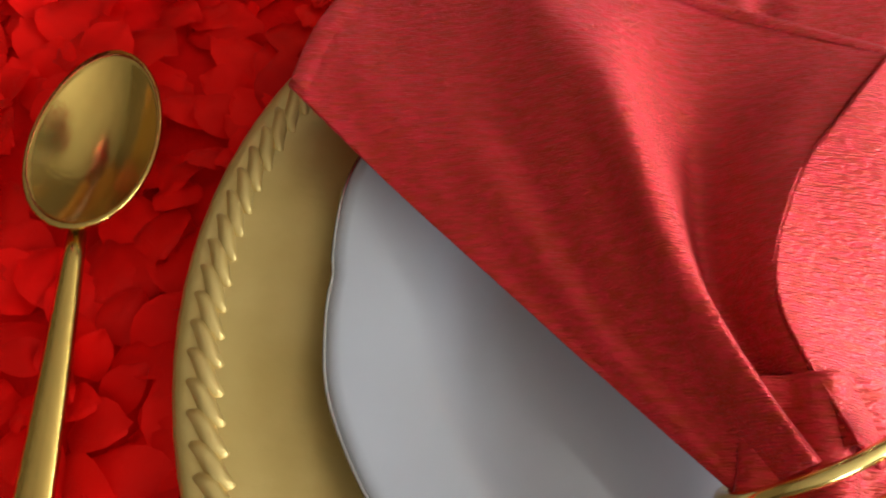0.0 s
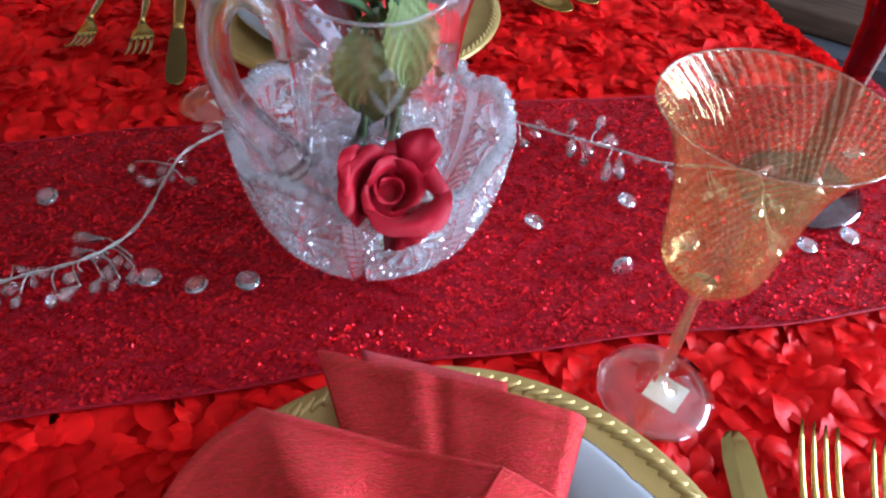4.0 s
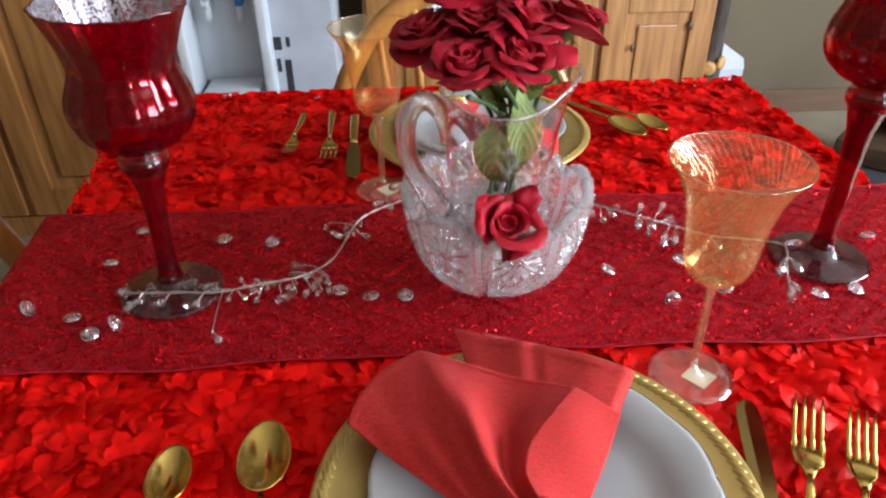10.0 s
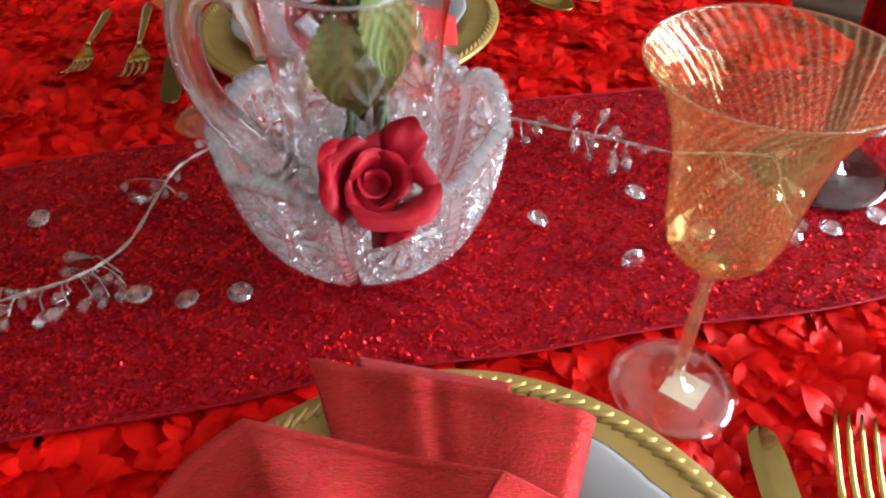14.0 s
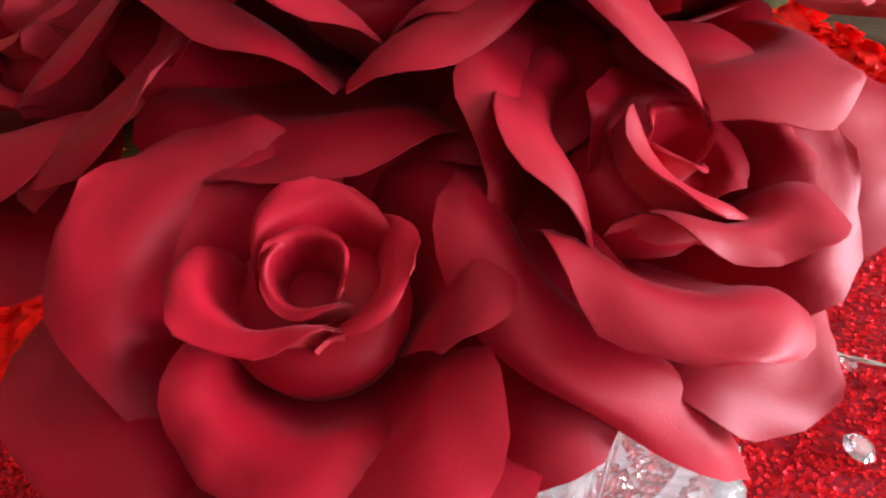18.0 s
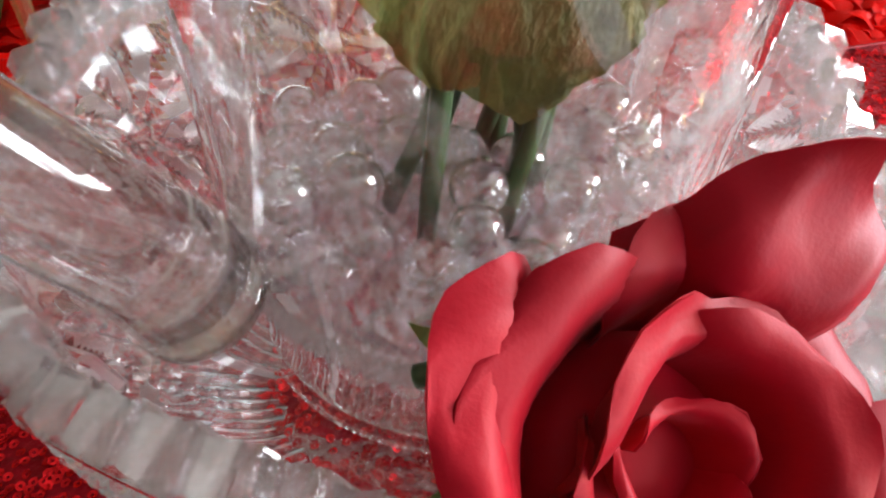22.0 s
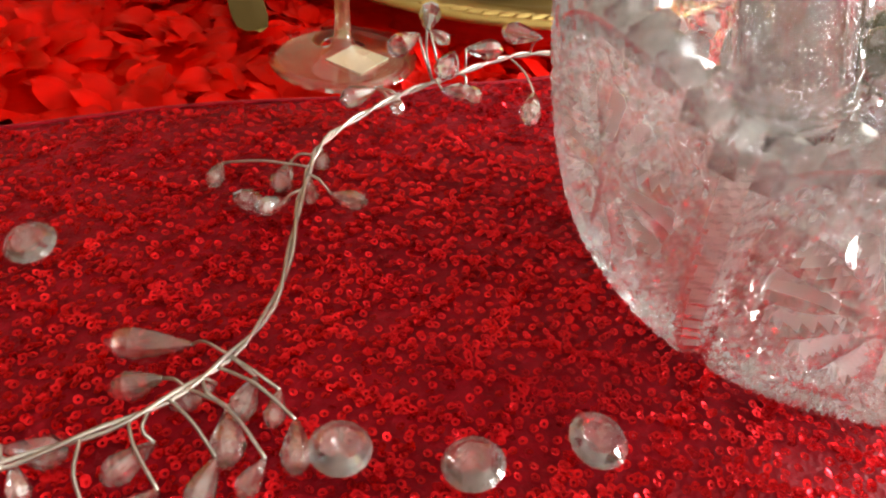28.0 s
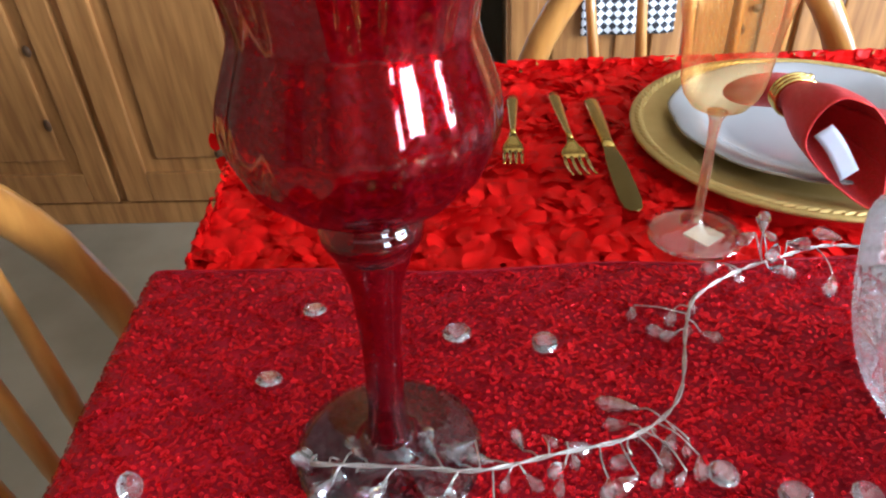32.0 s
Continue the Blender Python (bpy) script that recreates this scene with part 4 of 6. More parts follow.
napkin_front()


def napkin_ring(m, label, turns=3.4, r=0.0205, pitch=0.0095):
    ring = thing("napkin_ring", label, "napkin ring", m, group="napkin rings")
    n = int(40 * turns)
    a0 = radians(50)
    pts = [(r * 1.15 * math.cos(a0 + 2 * math.pi * k / 40), pitch * (turns / 2 - k / 40), r * math.sin(a0 + 2 * math.pi * k / 40)) for k in range(n + 1)]
    part("coil", tube(pts, 0.0019, 10), M_GOLD_POL, ring)
    for p in (pts[0], pts[-1]):
        bm = bmesh.new()
        bmesh.ops.create_uvsphere(bm, u_segments=16, v_segments=10, radius=0.0036)
        part("end_ball", bm, M_GOLD_POL, ring, m=Matrix.Translation(p))
    return ring


napkin_ring(Matrix.Translation((0.071, -0.045, T + 0.041)) @ rz(14) @ Matrix.Rotation(radians(12), 4, 'X') @ rz(8), "coiled gold wire napkin ring with ball ends")

nb = thing("napkin", "crimson napkin rolled through a gold ring at the far setting", "napkin", (0, 0, T))
ringc = Vector((0.048, 0.640, 0.066))
MOUTH = smooth_path([(0.070, 0.555, 0.094), (0.084, 0.553, 0.076), (0.089, 0.545, 0.045), (0.082, 0.531, 0.018), (0.054, 0.546, 0.031), (0.027, 0.554, 0.060), (0.029, 0.556, 0.086), (0.046, 0.557, 0.101), (0.070, 0.555, 0.094)], 8)


def cone(u, v):
    k = u * (len(MOUTH) - 1)
    i = min(int(k), len(MOUTH) - 2)
    m = MOUTH[i].lerp(MOUTH[i + 1], k - i)
    a = radians(40) - 2 * math.pi * u
    c = ringc + Vector((0.0135 * math.cos(a), 0, 0.0125 * math.sin(a)))
    p = c.lerp(m, v)
    out = (p - ringc.lerp(Vector((0.056, 0.552, 0.062)), v))
    return p + out * 0.22 * math.sin(math.pi * v)


part("rolled_fold", grid_sheet(cone, 64, 18, 0.0012), M_NAPKIN, nb)
part("side_fold", grid_sheet(lambda u, v: Vector((0.060, 0.632, 0.068)).lerp(Vector((0.084, 0.556, 0.080)).lerp(Vector((0.192, 0.600, 0.042)), u), v) + Vector((0, 0, 0.010 * math.sin(math.pi * u) * v)), 20, 20, 0.0016), M_NAPKIN, nb)
part("side_fold", grid_sheet(lambda u, v: Vector((0.062, 0.632, 0.056)).lerp(Vector((0.088, 0.548, 0.046)).lerp(Vector((0.185, 0.568, 0.032)), u), v) + Vector((0, 0, 0.006 * math.sin(math.pi * u) * v)), 20, 20, 0.0016), M_NAPKIN, nb)
part("side_fold", grid_sheet(lambda u, v: Vector((0.084, 0.555, 0.080)).lerp(Vector((0.192, 0.600, 0.042)), u).lerp(Vector((0.088, 0.546, 0.044)).lerp(Vector((0.186, 0.562, 0.029)), u), v) + Vector((0, -0.006 * math.sin(math.pi * v), 0.010 * math.sin(math.pi * u) * (1 - v))), 24, 12, 0.0014), M_NAPKIN, nb)
part("tail", grid_sheet(lambda u, v: ringc + Vector(((0.012 + 0.03 * v) * math.cos(6.283 * u), 0.06 * v, (0.012 + 0.005 * v) * math.sin(6.283 * u) - 0.020 * v)), 30, 8), M_NAPKIN, nb)
part("care_tag", grid_sheet(lambda u, v: Vector((0.031, 0.556, 0.071)).lerp(Vector((0.057, 0.548, 0.037)), v) + Vector((0.013 * u, 0.003 * u, 0.008 * u + 0.002 * math.sin(4 * v))), 4, 8, 0.0006), M_CARD, nb, "small white care tag")
napkin_ring(Matrix.Translation((0.048, 0.640, T + 0.066)) @ rz(0), "coiled gold wire napkin ring at the far setting", 3.0, 0.0165, 0.006)


# ---- cutlery (handles lie towards -y, the working end towards +y) ----
def outline_bar(stations, thick):
    """A bar from stations of (y, half width, z, half thickness)."""
    bm = bmesh.new()
    rings = []
    for y, w, z, t in stations:
        rings.append([bm.verts.new((w * math.cos(a) * (1.0 if abs(math.cos(a)) < 0.99 else 1), y, z + t * math.sin(a))) for a in (2 * math.pi * k / 12 for k in range(12))])
    for a, b in zip(rings, rings[1:]):
        for k in range(12):
            bm.faces.new((a[k], a[(k + 1) % 12], b[(k + 1) % 12], b[k]))
    bm.faces.new(rings[0][::-1])
    bm.faces.new(rings[-1])
    return bm


def handle_stations(length, z_end=0.004, z_neck=0.012):
    st = []
    for k in range(12):
        s = k / 11
        w = 0.0042 * (1 - s) ** 0.8 + 0.0027 if s > 0.04 else 0.0052
        st.append((-length * (1 - s), w, z_end + (z_neck - z_end) * s ** 1.5, 0.0022 + 0.0004 * s))
    return st


def spoon(m, label, size=1.0):
    s = thing("spoon", label, "spoon", m, group="gold cutlery")
    part("handle", outline_bar(handle_stations(0.125 * size), 0.002), M_GOLD, s)
    L, W = 0.076 * size, 0.0215 * size

    def bowl(u, v):
        a = 2 * math.pi * u
        r = v
        y = L * 0.5 + L * 0.5 * r * math.cos(a) - 0.002
        w = W * r * math.sin(a) * (1.0 - 0.09 * math.cos(a))
        z = 0.0135 - 0.0105 * (1 - r * r) + 0.002 * r * math.cos(a) * -1
        return Vector((w, y, z))
    part("bowl", grid_sheet(bowl, 40, 12, 0.0012), M_GOLD, s)
    return s


def fork(m, label, size=1.0):
    f = thing("fork", label, "fork", m, group="gold cutlery")
    part("handle", outline_bar(handle_stations(0.125 * size), 0.002), M_GOLD, f)
    hw = 0.0125 * size
    part("head", outline_bar([(-0.002, 0.0032, 0.012, 0.0018), (0.008, 0.0055, 0.0105, 0.0015), (0.016, hw * 0.9, 0.0085, 0.0013), (0.024, hw, 0.0080, 0.0012), (0.032, hw, 0.0085, 0.0012)], 0.002), M_GOLD, f)
    for k in range(4):
        x = (-1 + 2 * k / 3) * (hw - 0.0022)
        st = [(0.030 + 0.052 * size * s, 0, 0.0085 + 0.011 * s * s, 0) for s in (0, 0.25, 0.5, 0.75, 1.0)]
        pts = [(x, y, z) for y, _, z, _ in st]
        part("tine", tube(pts, [0.0023, 0.0021, 0.0019, 0.0016, 0.0008], 8, flat=0.6), M_GOLD, f)
    return f


def knife(m, label, size=1.0):
    k = thing("knife", label, "knife", m, group="gold cutlery")
    part("handle", outline_bar([(-0.11 * size, 0.005, 0.006, 0.002), (-0.105 * size, 0.0085, 0.006, 0.0026), (-0.06 * size, 0.0075, 0.006, 0.003), (-0.01, 0.006, 0.006, 0.003), (0.0, 0.0065, 0.006, 0.0025)], 0.002), M_GOLD, k)
    L = 0.115 * size
    bm = bmesh.new()
    prof = [(0.0, 0.0065), (0.012, 0.0078), (0.03, 0.0098), (0.07, 0.0108), (0.095, 0.0105), (0.108, 0.0085), (0.114, 0.004)]
    rows = []
    for y, w in prof:
        y *= size
        rows.append([bm.verts.new(q) for q in ((-w, y, 0.006), (-w * 0.3, y, 0.0072), (w * 0.85, y, 0.0074), (w * 0.9, y, 0.0052), (-w * 0.3, y, 0.0048))])
    for a, b in zip(rows, rows[1:]):
        for i in range(5):
            bm.faces.new((a[i], a[(i + 1) % 5], b[(i + 1) % 5], b[i]))
    bm.faces.new(rows[0][::-1])
    bm.faces.new(rows[-1])
    part("blade", bm, M_BLADE, k, smooth=False)
    return k


def lay(x, y, dx, dy):
    """A pose on the cloth at the neck (x, y), with the working end towards (dx, dy)."""
    return Matrix.Translation((x, y, T)) @ rz(math.degrees(math.atan2(dy, dx)) - 90)


spoon(lay(-0.137, 0.036, -0.006, 0.077), "matt gold tablespoon lying on the red cloth beside the charger")
spoon(lay(-0.208, 0.028, -0.006, 0.063), "smaller matt gold teaspoon lying on the red cloth", 0.82)
knife(lay(0.240, 0.0, 0.027, 0.112), "matt gold table knife lying beside the charger")
fork(lay(0.280, 0.026, 0.036, 0.078), "matt gold dinner fork with four tines lying on the cloth")
fork(lay(0.315, 0.012, 0.036, 0.072), "matt gold salad fork with four tines lying on the cloth", 0.92)
fork(lay(-0.193, 0.690, -0.002, -0.066), "matt gold salad fork at the far setting", 0.84)
fork(lay(-0.138, 0.676, 0.004, -0.08), "matt gold dinner fork at the far setting")
knife(lay(-0.102, 0.668, 0.004, -0.11), "matt gold table knife at the far setting")
spoon(lay(0.300, 0.715, 0.03, -0.055), "matt gold tablespoon at the far setting")
spoon(lay(0.342, 0.720, 0.03, -0.05), "matt gold teaspoon at the far setting", 0.85)


# ---- goblets ----
def goblet(x, y, label, m=None):
    g = thing("goblet", label, "glass", m or Matrix.Translation((x, y, T + 0.001)), group="amber goblets")
    part("foot", lathe([(0, 0.0005), (0.030, 0.0005), (0.0375, 0.0014), (0.0378, 0.0024), (0.030, 0.0030), (0.015, 0.0045), (0.0065, 0.0085), (0.0045, 0.014)], 64), M_FOOT, g, "clear pale pink foot")
    part("stem", lathe([(0.0045, 0.0138), (0.0036, 0.03), (0.0040, 0.06), (0.0034, 0.085), (0.0046, 0.100), (0.0075, 0.1065)], 24), M_AMBER_CLEAR, g)
    prof = [(0.0002, 0.1062), (0.010, 0.1072), (0.0195, 0.1125), (0.0255, 0.121), (0.0285, 0.132), (0.0302, 0.150), (0.0325, 0.170), (0.0365, 0.188), (0.0425, 0.203), (0.0500, 0.2145), (0.0522, 0.2175)]
    n = 384
    bm = bmesh.new()
    rings = []
    fine = []
    for (r0, z0), (r1, z1) in zip(prof, prof[1:]):
        for s in range(6):
            fine.append((r0 + (r1 - r0) * s / 6, z0 + (z1 - z0) * s / 6))
    fine.append(prof[-1])
    for r, z in fine:
        ring = []
        for i in range(n):
            a = 2 * math.pi * i / n
            amp = 0.0105 * min(1, max(0, (z - 0.110) / 0.02))
            rr = r * (1 + amp * math.sin(52 * (a - (z - 0.106) * 15.0)))
            ring.append(bm.verts.new((rr * math.cos(a), rr * math.sin(a), z)))
        rings.append(ring)
    for a, b in zip(rings, rings[1:]):
        for i in range(n):
            bm.faces.new((a[i], a[(i + 1) % n], b[(i + 1) % n], b[i]))
    # the crests get the paler glass: bright streaks of the optic as colour
    bm.faces.ensure_lookup_table()
    for f in bm.faces:
        c = f.calc_center_median()
        f.material_index = int(c.z > 0.112 and math.sin(52 * (math.atan2(c.y, c.x) - (c.z - 0.106) * 15.0)) > 0.45)
    cup = part("cup", bm, M_AMBER, g, "amber lustre cup with a spiral optic")
    cup.data.materials.append(M_AMBER_GLINT)
    rim = [(0.0524 * math.cos(2 * math.pi * k / 72), 0.0524 * math.sin(2 * math.pi * k / 72), 0.2178) for k in range(73)]
    part("rim", tube(rim, 0.0007, 6), M_AMBER_CLEAR, cup)
    part("price_label", box((-0.0115, -0.0115, 0.0042), (0.0115, 0.0115, 0.0050), 0.0), M_LABEL, g, "cream paper label under the foot", smooth=False, m=rz(40) @ Matrix.Translation((0.004, -0.006, -0.0034)))
    return g


goblet(0.232, 0.149, "amber swirl glass goblet with pink stem beside the near charger")
goblet(-0.055, 0.527, "amber swirl glass goblet standing beside the far setting")


def lathe_open(profile, n, flute=None):
    """A turned wall with an open top."""
    bm = bmesh.new()
    rings = []
    for k, (r, z) in enumerate(profile):
        rings.append([bm.verts.new((r * (flute(a, k) if flute else 1) * math.cos(a), r * (flute(a, k) if flute else 1) * math.sin(a), z)) for a in (2 * math.pi * i / n for i in range(n))])
    for a, b in zip(rings, rings[1:]):
        for i in range(n):
            bm.faces.new((a[i], a[(i + 1) % n], b[(i + 1) % n], b[i]))
    return bm


# ---- ruby candle holders ----
def hurricane(x, y, stem, label, lean=0.0):
    h = thing("candle_holder", label, "candle holder", Matrix.Translation((x, y, T + 0.0015)) @ Matrix.Rotation(radians(lean), 4, 'Y'), group="ruby candle holders")
    part("foot", lathe([(0, 0.0006), (0.048, 0.0006), (0.0535, 0.002), (0.0537, 0.0035), (0.048, 0.0042), (0.025, 0.0065), (0.017, 0.010), (0.0145, 0.018)], 64), M_SMOKE, h, "smoky clear foot")
    part("stem", lathe([(0.0145, 0.018), (0.0120, 0.022), (0.0100, 0.04), (0.0102, stem * 0.6), (0.0128, stem * 0.85), (0.0185, stem - 0.003), (0.0195, stem)], 40), M_RUBY_CLEAR, h)
    part("knop", lathe([(0.018, stem - 0.002), (0.0205, stem), (0.0235, stem + 0.006), (0.0240, stem + 0.011), (0.0220, stem + 0.016), (0.019, stem + 0.019), (0.0205, stem + 0.021)], 40), M_RUBY_CLEAR, h, "round ruby knop")
    b = stem + 0.020
    prof = [(0.0003, 0.0), (0.016, 0.001), (0.027, 0.005), (0.040, 0.013), (0.0505, 0.025), (0.0558, 0.040), (0.0553, 0.054), (0.0510, 0.067), (0.0472, 0.077), (0.0462, 0.084), (0.0490, 0.098), (0.0555, 0.117), (0.0630, 0.136)]
    pts = smooth_path([(r, 0, z) for r, z in prof], 4)
    wall = [(p.x, b + p.z) for p in pts]
    part("bowl", lathe_open(wall, 96, lambda a, k: 1 + 0.016 * math.cos(16 * a) * min(1, k / 14)), M_RUBY, h, "fluted ruby bowl with silvered flecks")
    lining = [(r - 0.0016, z + 0.001) for r, z in wall[22:]]
    part("lining", lathe_open(lining, 96, lambda a, k: 1 + 0.016 * math.cos(16 * a)), M_SILVERED, h, "flecked silver lining")
    rim = [((wall[-1][0] * (1 + 0.016 * math.cos(16 * q))) * math.cos(q), (wall[-1][0] * (1 + 0.016 * math.cos(16 * q))) * math.sin(q), wall[-1][1]) for q in (2 * math.pi * i / 96 for i in range(97))]
    part("rim", tube(rim, 0.0011, 6), M_RUBY_CLEAR, h)
    return h


hurricane(-0.277, 0.315, 0.147, "ruby red glass candle holder with flecked bowl and smoky foot", 2.2)
hurricane(0.440, 0.327, 0.182, "taller ruby red glass candle holder with smoky foot, on the runner")

# ---- cut glass bowl ----
BC = Vector((0.0725, 0.3335, 0))
bw = thing("cut_glass_bowl", "clear cut-crystal bowl with star cuts and notched scalloped rim", "bowl", (BC.x, BC.y, T + 0.0015))
LOBE = math.pi / 4
LOBE_0 = radians(52.5)


def saw(x):
    return abs((x % 1.0) - 0.5) * 2


def lobe_at(a):
    """How far an angle lies from the middle of its lobe: 0 in the middle, 1 at the notch."""
    return abs(((a - LOBE_0) / LOBE + 0.5) % 1.0 - 0.5) * 2


def bowl_rim(a):
    """Height of the scalloped edge at an angle."""
    return 0.0900 + 0.0170 * (1 - lobe_at(a) ** 2.4)


def bowl_cut(a, z):
    """Depth of the cutting: in each lobe a broad star over a flat oval with fine rays, deep mitres between the lobes, diamonds elsewhere."""
    c = LOBE_0 + round((a - LOBE_0) / LOBE) * LOBE
    x, y = (a - c) * 0.095, z - 0.068
    e = z - 0.030
    if (x / 0.0100) ** 2 + (e / 0.0055) ** 2 < 1:
        return 0.0034
    rho, phi = math.hypot(x, y), math.atan2(y, x)
    if rho < 0.0250 and abs(x) < 0.0315:
        return 0.0062 * saw(phi * 12 / (2 * math.pi)) * min(1, rho / 0.012)
    eye = math.hypot(x, 1.2 * e)
    if eye < 0.0220:
        return 0.0042 * saw(math.atan2(1.2 * e, x) * 30 / (2 * math.pi)) * min(1, eye / 0.012)
    edge = 0.0373 - abs(x)
    if edge < 0.0065:
        return 0.0048 * (1 - edge / 0.0065) + 0.0009 * saw(z / 0.0024)
    if e < -0.014:
        return 0.0036 * saw(math.atan2(e - 0.02, x) * 26 / math.pi)
    return 0.0046 * min(saw((x + z) / 0.0066), saw((x - z) / 0.0066))


def bowl_wall():
    """One closed body of glass: cut outside, toothed edge, smooth inside with a thick floor."""
    outer = [(0.046, 0.0), (0.058, 0.002), (0.0690, 0.009), (0.0790, 0.020), (0.0868, 0.034), (0.0925, 0.050), (0.0965, 0.066), (0.0992, 0.080), (0.1004, 0.0905)]
    n = 640
    pts = [(p.x, p.z) for p in smooth_path([(r, 0, z) for r, z in outer], 9)]
    verts, faces, kind, depth = [], [], [], []
    last = len(pts) - 1
    for k, (r, z) in enumerate(pts):
        s = k / last
        for i in range(n):
            a = 2 * math.pi * i / n
            zz = z * (1 + (bowl_rim(a) / 0.0905 - 1) * s * s)
            d = bowl_cut(a, zz) if 0.05 < s < 0.98 else 0.0
            d += 0.0045 * s * s * max(0, lobe_at(a) - 0.82) / 0.18
            depth.append(d)
            verts.append(((r - d) * math.cos(a), (r - d) * math.sin(a), zz))
    # the toothed top and the smooth inner wall
    inner = [(0.0955, 0.0930, 1), (0.0905, 0.0915, 1), (0.0880, 0.086, 0.93), (0.0830, 0.077, 0.8), (0.0765, 0.068, 0.6), (0.0690, 0.0600, 0.4), (0.0610, 0.0540, 0.2), (0.0540, 0.0510, 0), (0.0300, 0.0500, 0), (0.002, 0.0500, 0)]
    for m, (r, z, s) in enumerate(inner):
        for i in range(n):
            a = 2 * math.pi * i / n
            tooth = 0.0034 * saw(((a - LOBE_0) / LOBE + 0.5) * 8) if m < 2 else 0.0
            flute = 0.0013 * saw(((a - LOBE_0) / LOBE + 0.5) * 4) if 2 <= m < 7 else 0.0
            depth.append(0)
            verts.append(((r + flute) * math.cos(a), (r + flute) * math.sin(a), z * (1 + (bowl_rim(a) / 0.0905 - 1) * s * s) + tooth - 0.0015 * (m < 2)))
    rows = len(pts) + len(inner)
    for k in range(rows - 1):
        for i in range(n):
            q = (k * n + i, k * n + (i + 1) % n, (k + 1) * n + (i + 1) % n, (k + 1) * n + i)
            faces.append(q)
            kind.append(2 if k > last + 2 else 1 if sum(depth[v] for v in q) / 4 > 0.0027 and k < last else 0)
    faces.append(tuple(range(n))[::-1])
    faces.append(tuple(range((rows - 1) * n, rows * n)))
    kind += [0, 2]
    ob = part_data("cut_wall", verts, faces, M_CUT_CLEAR, bw, "thick wall with mitre-cut stars and fans", smooth=False)
    ob.data.materials.append(M_CUT_GROOVE)
    ob.data.materials.append(M_INNER)
    ob.data.polygons.foreach_set("material_index", kind)
    ob.data.update()


def rim_prism():
    """A gabled block of cut glass, its ridge along x."""
    bm = bmesh.new()
    hx, hy, z0, z1, z2 = 0.0046, 0.0033, -0.0070, 0.0016, 0.0038
    vs = [bm.verts.new(p) for p in ((-hx, -hy, z0), (hx, -hy, z0), (hx, hy, z0), (-hx, hy, z0), (-hx, -hy, z1), (hx, -hy * 0.8, z1 - 0.001), (hx, hy * 0.8, z1 - 0.001), (-hx, hy, z1), (-hx * 0.7, 0, z2), (hx * 0.8, 0, z2 - 0.001))]
    for f in ((3, 2, 1, 0), (0, 1, 5, 4), (2, 3, 7, 6), (4, 5, 9, 8), (6, 7, 8, 9), (1, 2, 6, 9, 5), (3, 0, 4, 8, 7)):
        bm.faces.new([vs[i] for i in f])
    return bm


tooth = None
for k in range(64):
    a = LOBE_0 + LOBE * ((k + 0.5) / 8 - 0.5)
    if 260 < math.degrees(a) % 360 < 294:
        continue          # the laid rose covers this stretch
    m = Matrix.Translation((0.0962 * math.cos(a), 0.0962 * math.sin(a), bowl_rim(a) + 0.0028)) @ rz(math.degrees(a)) @ Matrix.Rotation(radians(14), 4, 'Y')
    if tooth is None:
        tooth = part("rim_block", rim_prism(), M_CUT, bw, smooth=False, m=m)
    else:
        link("rim_block", tooth.data, None, bw, m=m)
bowl_wall()

# ---- pitcher ----
PC = Vector((0.073, 0.325, 0))
PZ = 0.0535       # the pitcher's foot over the table
pt = thing("glass_pitcher", "clear glass pitcher with etched flowers, standing in the bowl", "pitcher", (PC.x, PC.y, T + PZ))
HANDLE_DIR, SPOUT_DIR = radians(198), radians(10)
P_PROF = [(0.0455, 0.001), (0.0485, 0.006), (0.0492, 0.016), (0.0505, 0.030), (0.0522, 0.050), (0.0530, 0.075), (0.0533, 0.100), (0.0540, 0.122), (0.0553, 0.140), (0.0572, 0.152)]


def pitcher_wall():
    pts = [(p.x, p.z) for p in smooth_path([(r, 0, z) for r, z in P_PROF], 6)]
    n = 120
    bm = bmesh.new()
    rings = []
    for r, z in pts:
        ring = []
        for i in range(n):
            a = 2 * math.pi * i / n
            d = (a - SPOUT_DIR + math.pi) % (2 * math.pi) - math.pi
            k = max(0, (z - 0.075) / 0.077)
            sp = math.exp(-(d / 0.55) ** 2)
            rr = r + 0.022 * sp * k ** 2.2
            zz = z + (0.023 * math.exp(-(d / 0.85) ** 2) + 0.010 * math.exp(-((abs(d) - math.pi) / 0.8) ** 2)) * k ** 2
            ring.append(bm.verts.new((rr * math.cos(a), rr * math.sin(a), zz)))
        rings.append(ring)
    for a, b in zip(rings, rings[1:]):
        for i in range(n):
            bm.faces.new((a[i], a[(i + 1) % n], b[(i + 1) % n], b[i]))
    top = [tuple(v.co) for v in rings[-1]]
    bm.faces.new(rings[0][::-1])
    return bm, top


bm, rim_pts = pitcher_wall()
part("body", bm, M_PITCHER, pt, "thin clear body")
part("rim", tube(rim_pts + rim_pts[:1], 0.0013, 8), M_RIM, pt, "rounded frosted rim")
bead = None
for k in range(0, 120, 2):
    a = 2 * math.pi * k / 120
    x, y, z = rim_pts[k]
    m = Matrix.Translation((x * 0.985, y * 0.985, z - 0.0046))
    if bead is None:
        bm = bmesh.new()
        bmesh.ops.create_icosphere(bm, subdivisions=2, radius=0.0017)
        bead = part("rim_bead", bm, M_HANDLE, pt, m=m)
    else:
        link("rim_bead", bead.data, None, pt, m=m)
hd = Vector((math.cos(HANDLE_DIR), math.sin(HANDLE_DIR), 0))
